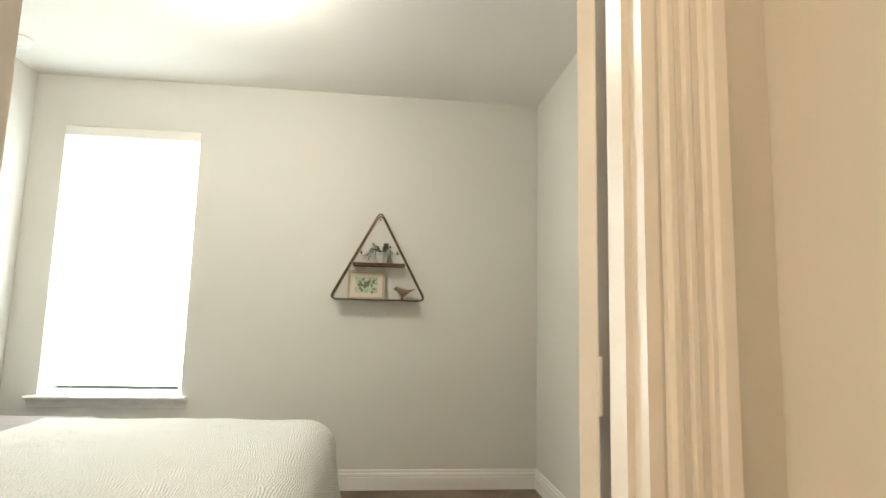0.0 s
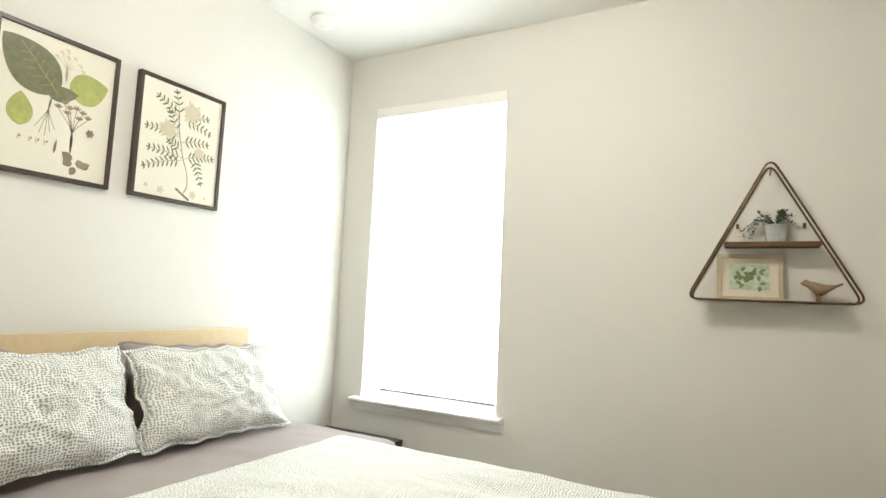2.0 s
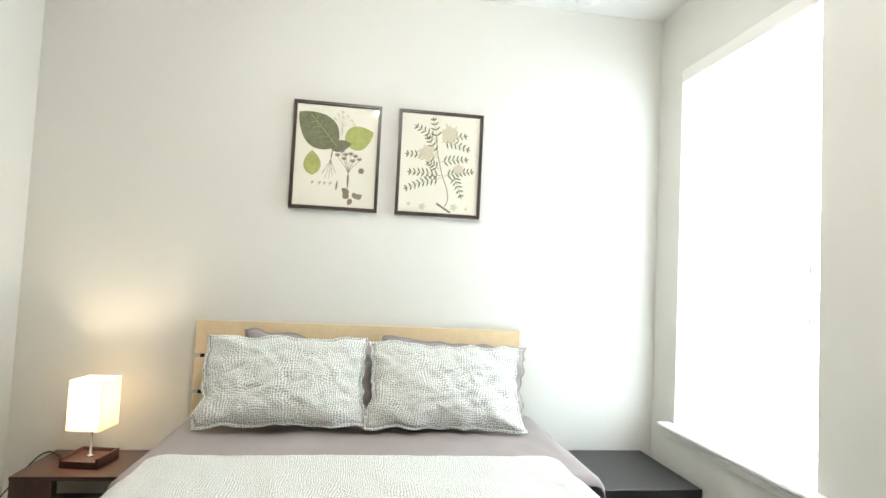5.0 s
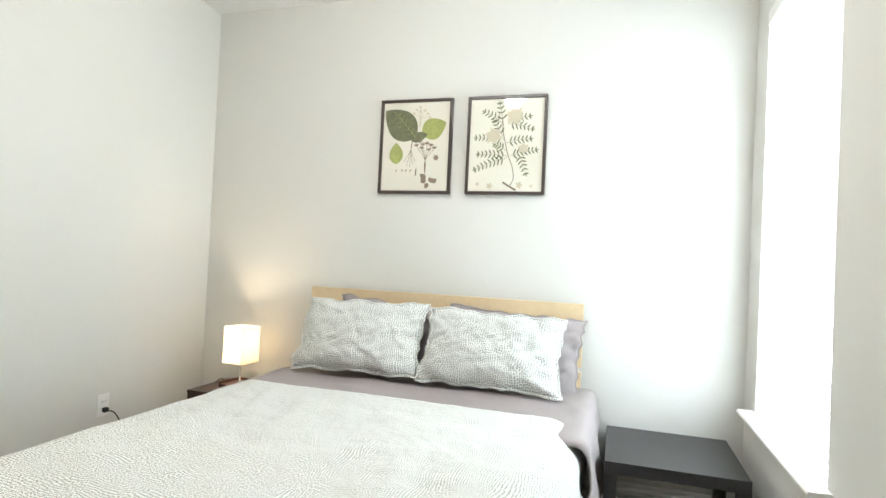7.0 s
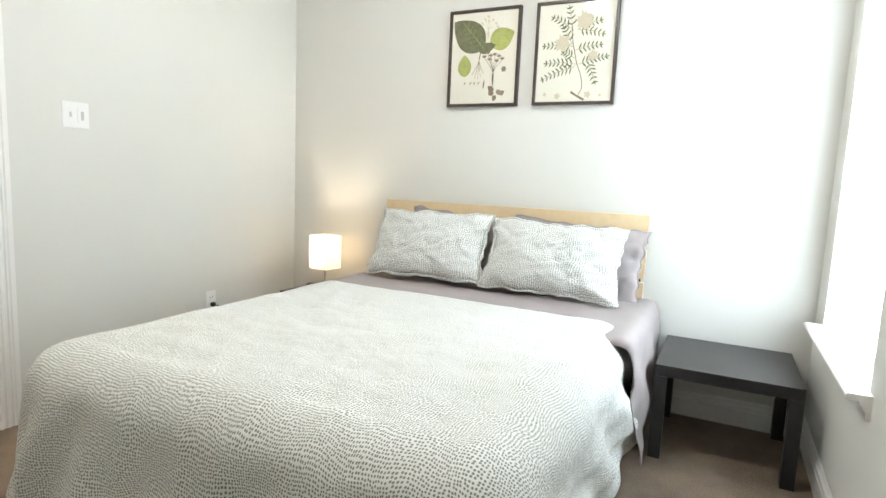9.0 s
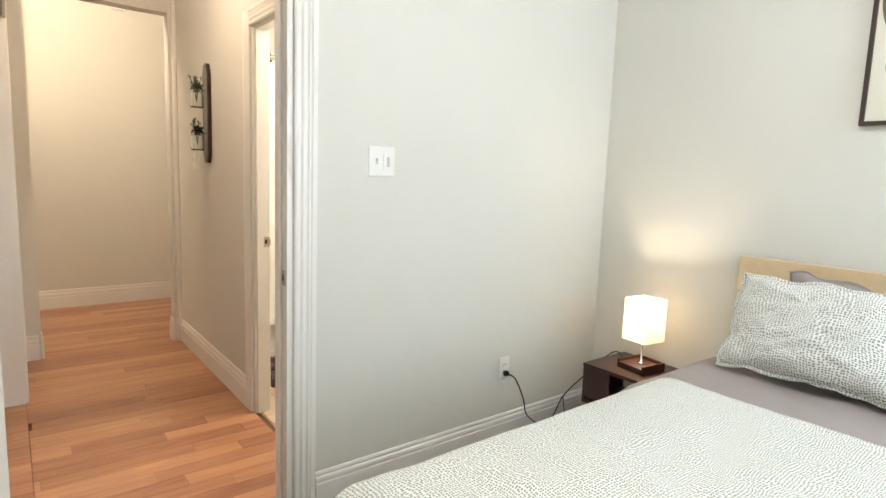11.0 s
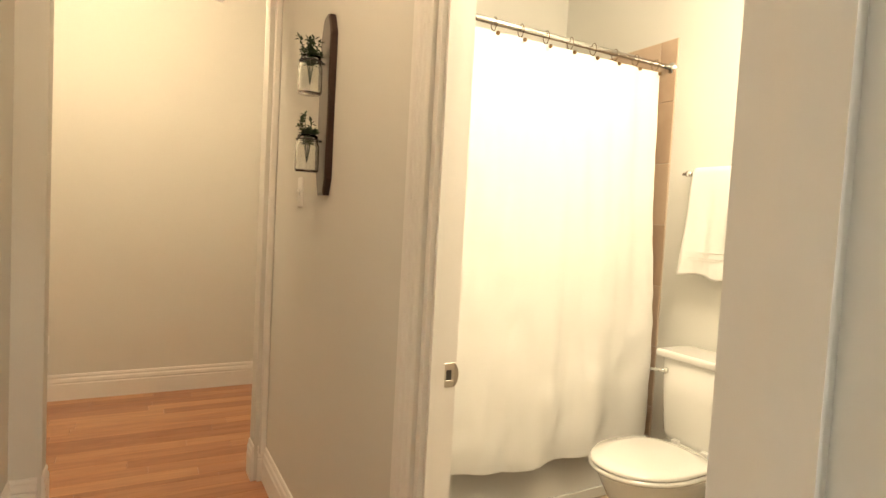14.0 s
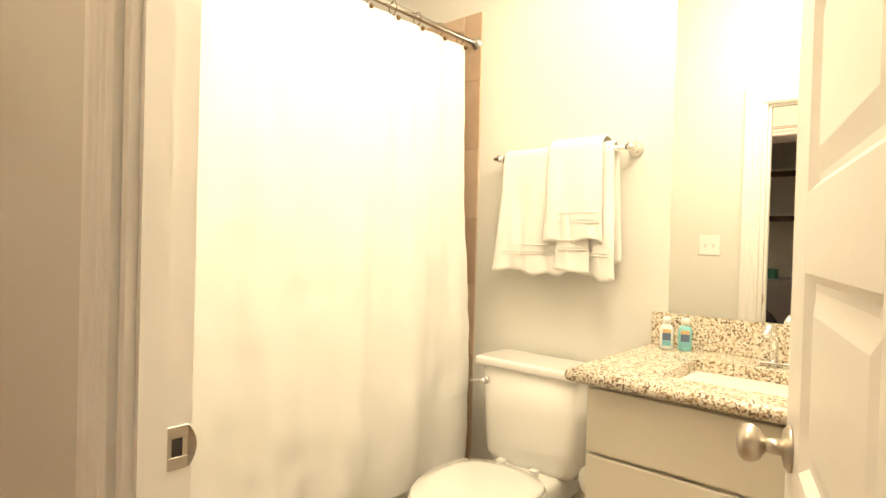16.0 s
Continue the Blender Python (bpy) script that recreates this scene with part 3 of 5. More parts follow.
def pillow(name, place, rx, w, h, t, material, label, seed, lean=24, roll=0.0, flange=0.007):
    p = thing(name, place, label, "pillow", group="pillows on the bed")
    m = pose(0, 0, 0, 0, -lean, 0) @ pose(0, 0, 0, roll, 0, 0)
    nu, nv = 44, 30
    bm = bmesh.new()
    uvl = bm.loops.layers.uv.new("UVMap")
    uvs, sides = {}, []
    for s in (1, -1):
        g = []
        for i in range(nu + 1):
            row = []
            for j in range(nv + 1):
                u, v = 2 * i / nu - 1, 2 * j / nv - 1
                if s == -1 and (i in (0, nu) or j in (0, nv)):
                    row.append(sides[i][j])
                    continue
                y = u * w / 2 * (1 - 0.085 * (1 - v * v)) + 0.022 * noise.noise(Vector((u * 3, v * 4, seed)))
                z = v * h / 2 * (1 - 0.07 * (1 - u * u)) + 0.020 * noise.noise(Vector((u * 4, v * 3, seed + 5)))
                b = (max(0, 1 - abs(u) ** 2.4) * max(0, 1 - abs(v) ** 2.2)) ** 0.55
                edge = 1 - b
                x = s * t / 2 * b * (1 - 0.15 * v)
                x += s * b * 0.012 * noise.noise(Vector((u * 2.6, v * 2.6, seed)))
                x += s * b ** 0.5 * (-0.022 * abs(noise.noise(Vector((u * 5 - v * 4, v * 2.2 + u, seed + 7)))) + 0.014 * noise.noise(Vector((u * 8 + v * 3, v * 5, seed + 9))) + 0.008 * noise.noise(Vector((u * 17, v * 12 + u * 6, seed + 4))))
                x += 0.010 * edge * math.sin(u * 9 + v * 7 + seed)
                vert = bm.verts.new(m @ Vector((x, y, z)))
                uvs[vert] = (y + seed, z + s * 0.7)
                row.append(vert)
            g.append(row)
        if s == 1:
            sides = g
        for i in range(nu):
            for j in range(nv):
                q = (g[i][j], g[i + 1][j], g[i + 1][j + 1], g[i][j + 1])
                fc = bm.faces.new(q if s == 1 else q[::-1])
                for lp in fc.loops:
                    lp[uvl].uv = uvs[lp.vert]
    part("cover", bm, material, p, smooth=True)
    bm = bmesh.new()
    uvl = bm.loops.layers.uv.new("UVMap")
    n, rows, uvs = 46, [], {}
    rim = [(-1 + 2 * k / n, -1) for k in range(n)] + [(1, -1 + 2 * k / n) for k in range(n)] + [(1 - 2 * k / n, 1) for k in range(n)] + [(-1, 1 - 2 * k / n) for k in range(n)]
    for k, (u, v) in enumerate(rim):
        o = Vector((math.copysign(abs(u) ** 10, u), math.copysign(abs(v) ** 10, v)))
        o.normalize()
        y = u * w / 2 * (1 - 0.085 * (1 - v * v)) + 0.022 * noise.noise(Vector((u * 3, v * 4, seed)))
        z = v * h / 2 * (1 - 0.07 * (1 - u * u)) + 0.020 * noise.noise(Vector((u * 4, v * 3, seed + 5)))
        row = []
        for q in (-0.25, 0.35, 1.0):
            wide = flange * q * (1 + 0.35 * noise.noise(Vector((u * 5, v * 5, seed + 11))))
            sway = 0.010 * math.sin(u * 9 + v * 7 + seed) + max(q, 0) * flange * (0.42 * noise.noise(Vector((u * 8, v * 9, seed + 13))) + 0.10 * math.sin(k * 0.5 + seed))
            vert = bm.verts.new(m @ Vector((sway, y + o.x * wide, z + o.y * wide)))
            uvs[vert] = (y + o.x * wide + seed, z + o.y * wide)
            row.append(vert)
        rows.append(row)
    for k in range(len(rows)):
        a, b = rows[k], rows[(k + 1) % len(rows)]
        for q in range(2):
            fc = bm.faces.new((a[q], a[q + 1], b[q + 1], b[q]))
            for lp in fc.loops:
                lp[uvl].uv = uvs[lp.vert]
    bm.normal_update()
    bmesh.ops.solidify(bm, geom=bm.faces[:], thickness=0.0025)
    part("flange", bm, material, p, smooth=True)
    return p


pillow("pillow", (-2.30, 2.20, 0.775), 0, 0.70, 0.40, 0.14, SHEETM, "plain taupe pillow leaning on the headboard behind a dotted one", 3.3, 14, roll=-4)
pillow("pillow", (-2.30, 2.87, 0.77), 0, 0.72, 0.40, 0.14, SHEETM, "plain taupe pillow leaning on the headboard behind a dotted one", 8.1, 14, roll=-3)
pillow("pillow", (-2.13, 2.09, 0.80), 0, 0.71, 0.39, 0.17, SHAMM, "dotted grey-green and white pillow beside its twin on the bed", 1.7, 27, 1.0, 0.012)
pillow("pillow", (-2.12, 2.80, 0.79), 0, 0.70, 0.38, 0.17, SHAMM, "dotted grey-green and white pillow with a crushed corner", 6.2, 27, -1.5, 0.012)

# ---- side tables and lamp ----
t1 = thing("side_table", (-2.145, 3.63, 0), "black square side table standing under the window beside the bed", "side table")
TH = 0.418
part("tabletop", boxes((-0.275, -0.275, TH - 0.05, 0.275, 0.275, TH), bevel=0.0015), BLACK, t1)
for x in (-0.275, 0.225):
    for y in (-0.275, 0.225):
        part("leg", boxes((x, y, 0, x + 0.05, y + 0.05, TH - 0.0501), bevel=0.001), BLACK, t1)

ns = thing("nightstand", (-2.235, 1.290, 0), "dark brown open-fronted nightstand on tapered legs beside the bed", "nightstand")
part("top", boxes((-0.175, -0.225, 0.395, 0.175, 0.225, 0.412), bevel=0.0015), DARKWOOD, ns)
part("side_panel", boxes((-0.17, -0.225, 0.22, 0.17, -0.208, 0.3945)), DARKWOOD, ns)
part("side_panel", boxes((-0.17, 0.208, 0.22, 0.17, 0.225, 0.3945)), DARKWOOD, ns)
part("drawer_front", boxes((0.155, -0.2075, 0.237, 0.17, -0.07, 0.3945)), DARKWOOD, ns)
part("shelf", boxes((-0.17, -0.225, 0.203, 0.17, 0.225, 0.2195)), DARKWOOD, ns)
for x, y in ((-0.14, -0.19), (0.14, -0.19), (-0.14, 0.19), (0.14, 0.19)):
    bm = bmesh.new()
    tube(bm, [(x, y, 0.2028), (x * 1.12, y * 1.06, 0.0)], 0.016, 12)
    part("leg", bm, DARKWOOD, ns, smooth=True)

SHADE = bpy.data.materials.new("lamp_shade")
SHADE.use_nodes = True
_n = SHADE.node_tree
_t = _n.nodes.new("ShaderNodeBsdfTranslucent")
_t.inputs[0].default_value = (0.88, 0.84, 0.74, 1)
_m = _n.nodes.new("ShaderNodeMixShader")
_m.inputs[0].default_value = 0.6
_n.nodes["Principled BSDF"].inputs["Base Color"].default_value = (0.8, 0.74, 0.62, 1)
_n.nodes["Principled BSDF"].inputs["Roughness"].default_value = 0.9
_n.links.new(_n.nodes["Principled BSDF"].outputs[0], _m.inputs[1])
_n.links.new(_t.outputs[0], _m.inputs[2])
_n.links.new(_m.outputs[0], _n.nodes["Material Output"].inputs[0])
tl = thing("table_lamp", (-2.232, 1.285, 0.412), "lit table lamp with a square cream shade on the nightstand", "table lamp", turn=-8)
part("base", boxes((-0.08, -0.08, 0, 0.08, 0.08, 0.028), (-0.08, -0.08, 0.028, 0.08, -0.07, 0.043), (-0.08, 0.07, 0.028, 0.08, 0.08, 0.043), (-0.08, -0.07, 0.028, -0.07, 0.07, 0.043), bevel=0.001), DARKWOOD, tl)
bm = bmesh.new()
lathe(bm, [(0.0001, 0.028), (0.016, 0.028), (0.014, 0.034), (0.005, 0.038), (0.005, 0.215), (0.012, 0.217), (0.012, 0.235), (0.0001, 0.235)], n=20)
part("stem", bm, CHROME, tl, "chrome stem", smooth=True)
bm = bmesh.new()
a = 0.071
for x0, y0, x1, y1 in ((-a, -a, a, -a + 0.002), (-a, a - 0.002, a, a), (-a, -a + 0.002, -a + 0.002, a - 0.002), (a - 0.002, -a + 0.002, a, a - 0.002)):
    box(bm, x0, y0, 0.15, x1, y1, 0.36)
part("shade", bm, SHADE, tl, "glowing cream fabric shade")
bm = bmesh.new()
tube(bm, [(-a + 0.003, 0, 0.17), (a - 0.003, 0, 0.17)], 0.0015, 5)
tube(bm, [(0, -a + 0.003, 0.172), (0, a - 0.003, 0.172)], 0.0015, 5)
part("shade_ring", bm, CHROME, tl)
bm = bmesh.new()
lathe(bm, [(0.0001, 0.236), (0.012, 0.236), (0.018, 0.252), (0.024, 0.272), (0.020, 0.292), (0.0001, 0.298)], n=20)
bulb = part("bulb", bm, mat("bulb_glow", (1, 0.9, 0.7), 0.5, emit=(1.0, 0.78, 0.5, 6.0)), tl, "lit warm bulb", smooth=True)
bulb.visible_shadow = False

# ---- wall things in the bedroom ----


def plate(name, place, turn, w, label, kind="switch"):
    """A wall plate that faces its own -y."""
    t = thing(name, place, label, "light switch" if kind != "outlet" else "wall outlet", turn=turn)
    h = 0.118
    part("plate", boxes((-w / 2, -0.006, -h / 2, w / 2, 0, h / 2), bevel=0.003), PLASTIC, t)
    gangs = [0] if w < 0.1 else [-0.023, 0.023]
    for i, x in enumerate(gangs):
        if kind == "outlet":
            for z in (-0.02, 0.02):
                part("socket", boxes((x - 0.016, -0.009, z - 0.014, x + 0.016, -0.0062, z + 0.014), bevel=0.003), PLASTIC, t)
                # Slots are dark pieces on the face, their inner shade put into the colour.
                part("slot", boxes((x - 0.008, -0.0096, z - 0.006, x - 0.006, -0.0091, z + 0.006), (x + 0.006, -0.0096, z - 0.006, x + 0.008, -0.0091, z + 0.006)), DARKBOX, t)
        elif kind == "dimmer" and i == 1:
            part("rocker", boxes((x - 0.017, -0.009, -0.034, x + 0.017, -0.0062, 0.034), bevel=0.002), PLASTIC, t)
            part("slider", boxes((x - 0.002, -0.011, -0.022, x + 0.012, -0.0092, 0.018), bevel=0.001), mat("grey_plastic", (0.5, 0.5, 0.48), 0.4), t)
        else:
            part("slot", boxes((x - 0.006, -0.0068, -0.012, x + 0.006, -0.0062, 0.012)), mat("pale_grey_plastic", (0.6, 0.6, 0.58), 0.4), t)
            part("toggle", boxes((x - 0.004, -0.018, 0.001, x + 0.004, -0.007, 0.010), bevel=0.001), PLASTIC, t)
    for x in gangs:
        for z in ((-0.042, 0.042) if kind != "outlet" else (0,)):
            bm = bmesh.new()
            lathe(bm, [(0.0001, 0), (0.003, 0), (0.0025, 0.001), (0.0001, 0.0012)], m=Matrix.Translation((x, -0.0061, z)) @ Matrix.Rotation(math.pi / 2, 4, "X"), n=10)
            part("screw", bm, PLASTIC, t)
    return t


plate("light_switch", (-0.965, S, 1.386), 180, 0.122, "white double wall plate with a toggle and a dimmer", "dimmer")
plate("light_switch", (E, 1.925, 1.294), -90, 0.072, "white single toggle switch on the plain bedroom wall")
plate("light_switch", (HW, -1.28, 1.385), 90, 0.072, "white single toggle switch beyond the plaque")
plate("light_switch", (BE, -0.42, 1.25), -90, 0.118, "white double toggle switch on the bathroom wall")
plate("wall_outlet", (-1.72, S, 0.376), 180, 0.072, "white wall outlet with a black plug in it", "outlet")
plate("wall_outlet", (E, 3.0, 0.376), -90, 0.072, "white wall outlet low on the plain bedroom wall", "outlet")
plate("wall_outlet", (0.30, FAR, 0.37), 180, 0.072, "white wall outlet beyond the hall opening", "outlet")
CORD = mat("black_rubber", (0.012, 0.012, 0.012), 0.5)
cord = thing("power_cord", (0, 0, 0), "black lamp cord running from the wall outlet to the nightstand", "power cord")
bm = bmesh.new()
box(bm, -1.732, S + 0.0098, 0.342, -1.708, S + 0.034, 0.366, 0.004)
part("plug", bm, CORD, cord)


def smooth_path(pts, k=8):
    out = []
    pts = [Vector(p) for p in pts]
    for i in range(len(pts) - 1):
        p0, p1, p2, p3 = pts[max(i - 1, 0)], pts[i], pts[i + 1], pts[min(i + 2, len(pts) - 1)]
        for j in range(k):
            t = j / k
            out.append(0.5 * ((2 * p1) + (p2 - p0) * t + (2 * p0 - 5 * p1 + 4 * p2 - p3) * t * t + (3 * p1 - p0 - 3 * p2 + p3) * t ** 3))
    return out + [pts[-1]]


bm = bmesh.new()
tube(bm, smooth_path([(-1.72, S + 0.034, 0.354), (-1.75, S + 0.06, 0.33), (-1.80, S + 0.075, 0.22), (-1.84, S + 0.07, 0.12), (-1.97, S + 0.07, 0.03), (-2.06, S + 0.06, 0.06), (-2.12, S + 0.07, 0.16), (-2.22, S + 0.12, 0.27), (-2.36, S + 0.17, 0.38), (-2.36, 1.06, 0.418), (-2.30, 1.14, 0.416), (-2.268, 1.25, 0.416)]), 0.0032, 7)
part("cable", bm, CORD, cord, smooth=True)
bm = bmesh.new()
tube(bm, smooth_path([(-2.12, S + 0.07, 0.16), (-2.08, S + 0.12, 0.10), (-2.06, S + 0.16, 0.03), (-2.12, S + 0.17, 0.006), (-2.17, S + 0.14, 0.008)]), 0.003, 7)
part("cable_loop", bm, CORD, cord, smooth=True)

alarm = thing("smoke_alarm", (-2.27, 3.47, C), "round white smoke alarm on the bedroom ceiling", "smoke alarm")
bm = bmesh.new()
lathe(bm, [(0.0001, 0), (0.07, 0), (0.07, -0.012), (0.062, -0.02), (0.06, -0.034), (0.045, -0.044), (0.0001, -0.046)], n=36)
part("housing", bm, PLASTIC, alarm, smooth=True)
bm = bmesh.new()
lathe(bm, [(0.0001, -0.0462), (0.010, -0.0462), (0.009, -0.049), (0.0001, -0.0495)], n=16)
part("button", bm, PLASTIC, alarm, smooth=True)

dome = thing("ceiling_light", (-0.84, 2.50, C), "round flush ceiling light with a frosted glass dome", "ceiling light")
bm = bmesh.new()
lathe(bm, [(0.0001, 0), (0.17, 0), (0.17, -0.02), (0.15, -0.025), (0.0001, -0.025)], n=40)
part("rim", bm, NICKEL, dome, smooth=True)
bm = bmesh.new()
lathe(bm, [(0.125, -0.0255), (0.12, -0.045), (0.10, -0.065), (0.07, -0.08), (0.03, -0.088), (0.0001, -0.09)], n=40)
dg = part("glass_dome", bm, mat("dome_glow", (0.9, 0.88, 0.8), 0.4, emit=(1.0, 0.93, 0.82, 37.0)), dome, "glowing frosted glass dome", smooth=True)
dg.visible_shadow = False

FRAMEM = mat("dark_frame", (0.055, 0.035, 0.025), 0.35, vary=0.35, scale=30, bump=0.05)
PAPER = mat("cream_paper", (0.74, 0.71, 0.60), 0.6, vary=0.05, big=5, coat=1.0)
INK = {
    "dark": mat("ink_dark_leaf", (0.17, 0.175, 0.08), 0.6, vary=0.5, big=14, coat=1.0),
    "light": mat("ink_light_leaf", (0.42, 0.44, 0.11), 0.6, color2=(0.26, 0.29, 0.08), big=20, coat=1.0),
    "mid": mat("ink_mid_leaf", (0.17, 0.20, 0.075), 0.6, vary=0.3, big=18, coat=1.0),
    "brown": mat("ink_brown", (0.26, 0.20, 0.13), 0.6, vary=0.3, big=20, coat=1.0),
    "pale": mat("ink_pale", (0.60, 0.53, 0.38), 0.6, vary=0.12, big=20, coat=1.0),
}


LIFT = itertools.count()


def leaf_shape(bm, cx, cz, length, width, angle, x, n=14, notch=0.0):
    """A flat leaf in the plane of the print: base at cx, cz, pointing at angle."""
    x += (next(LIFT) % 97) * 0.000012
    c, s = math.cos(radians(angle)), math.sin(radians(angle))
    up, lo = [], []
    for i in range(n + 1):
        t = i / n
        w = width / 2 * math.sin(math.pi * t ** 0.8) ** 0.8 if 0 < t < 1 else 0
        b = -notch * length * (1 - t) * (1 if 0 < t < 0.3 else 0)
        for side, lst in ((1, up), (-1, lo)):
            a, h = t * length + b, side * w
            lst.append((cx + a * c - h * s, cz + a * s + h * c))
    pts = up + lo[::-1][1:-1]
    vs = [bm.verts.new((x, p, q)) for p, q in pts]
    bm.faces.new(vs)


def stroke(bm, pts, w, x):
    q = smooth_path([(0, p[0], p[1]) for p in pts], 5)
    a, b = [], []
    for i, p in enumerate(q):
        d = (q[min(i + 1, len(q) - 1)] - q[max(i - 1, 0)]).normalized()
        n = Vector((0, -d.z, d.y)) * w / 2
        a.append(bm.verts.new((x, p.y + n.y, p.z + n.z)))
        b.append(bm.verts.new((x, p.y - n.y, p.z - n.z)))
    for i in range(len(a) - 1):
        bm.faces.new((a[i], a[i + 1], b[i + 1], b[i]))


def picture(y0, y1, z0, z1, label, draw):
    p = thing("picture", (W, (y0 + y1) / 2, (z0 + z1) / 2), label, "picture", group="botanical prints over the bed")
    w, h, f = (y1 - y0) / 2, (z1 - z0) / 2, 0.016
    part("frame", boxes((0.001, -w, -h, 0.03, -w + f, h), (0.001, w - f, -h, 0.03, w, h), (0.001, -w + f, -h, 0.03, w - f, -h + f), (0.001, -w + f, h - f, 0.03, w - f, h), bevel=0.0012), FRAMEM, p, "dark brown narrow frame")
    part("paper", boxes((0.004, -w + f + 0.0005, -h + f + 0.0005, 0.020, w - f - 0.0005, h - f - 0.0005)), PAPER, p, "cream printed sheet")
    groups = collections.defaultdict(bmesh.new)
    draw(groups, w - f, h - f)
    for k, bm in groups.items():
        if k.startswith("big_"):
            part("printed_leaf", bm, INK[k.split("_")[1]], p)
        else:
            tagged(part("printed_sprig", bm, INK[k], p), kind="stuff")
    return p




def draw_one(g, w, h):
    # y grows to the right when one looks at the wall from the room
    L = lambda u, v: ((u * 2 - 1) * w, (1 - v * 2) * h)
    X = 0.0203

    def leaf(k, u, v, l, wd, a, dx=0.0):
        y, z = L(u, v)
        leaf_shape(g[k], y, z, l, wd, a, X + dx)
    leaf("big_dark_1", 0.50, 0.40, 0.25, 0.175, 140, 0.0001)
    ax = [(0.50, 0.40), (0.36, 0.27), (0.17, 0.10)]
    stroke(g["light"], [L(*p) for p in ax], 0.0022, X + 0.0014)
    for k in range(1, 6):
        q = k / 6.5
        c = (0.50 - 0.33 * q, 0.40 - 0.30 * q)
        for e in ((c[0] - 0.02 - 0.10 * (1 - abs(q - 0.4)), c[1] + 0.02), (c[0] + 0.02, c[1] - 0.09 * (1 - abs(q - 0.4)))):
            stroke(g["light"], [L(*c), L((c[0] + e[0]) / 2 - 0.01, (c[1] + e[1]) / 2), L(*e)], 0.0012, X + 0.0014)
    leaf("big_dark_2", 0.42, 0.42, 0.11, 0.06, 15, 0.0002)
    leaf("big_light_1", 0.60, 0.36, 0.155, 0.125, 24)
    leaf("big_light_2", 0.22, 0.70, 0.125, 0.085, 92)
    for u0, v0, pts in ((0, 0, [(0.47, 0.42), (0.44, 0.55), (0.42, 0.60)]),):
        for e in ((0.34, 0.68), (0.38, 0.72), (0.43, 0.73), (0.47, 0.70), (0.51, 0.67)):
            stroke(g["brown"], [L(0.46, 0.42), L(0.44, 0.53), L(*e)], 0.0022, X + 0.0003)
    for e in ((0.50, 0.08), (0.56, 0.10), (0.62, 0.09), (0.67, 0.13), (0.70, 0.17), (0.46, 0.12), (0.55, 0.05)):
        stroke(g["pale"], [L(0.56, 0.30), L(0.56, 0.2), L(*e)], 0.002, X)
        for k in range(3):
            y, z = L(e[0] + 0.02 * (k - 1), e[1] + 0.012 * k)
            leaf_shape(g["pale"], y, z, 0.012, 0.009, 60 * k, X + 0.0001, 6)
    for e in ((0.52, 0.50), (0.57, 0.46), (0.62, 0.49), (0.68, 0.48), (0.74, 0.50), (0.79, 0.53), (0.60, 0.53), (0.71, 0.55)):
        stroke(g["brown"], [L(0.66, 0.82), L(0.66, 0.66), L(*e)], 0.0025, X)
        for k in range(4):
            y, z = L(*e)
            leaf_shape(g["brown"], y, z, 0.020, 0.007, 40 + 35 * k, X + 0.0001, 6)
    for k in range(9):
        y, z = L(0.60 + 0.022 * k, 0.85 + 0.03 * (k % 3))
        leaf_shape(g["brown"], y, z, 0.036, 0.026, 50 * k, X + 0.0002, 8)
    for k in range(6):
        y, z = L(0.82, 0.63)
        leaf_shape(g["brown"], y, z, 0.018, 0.012, 60 * k, X + 0.0002, 8)
    leaf("brown", 0.52, 0.84, 0.055, 0.009, 84)
    for i, u in enumerate((0.22, 0.31, 0.37, 0.44)):
        leaf("pale", u, 0.80, 0.026, 0.008, 85 + 5 * i)
        leaf("brown", u + 0.01, 0.78, 0.012, 0.006, 70)


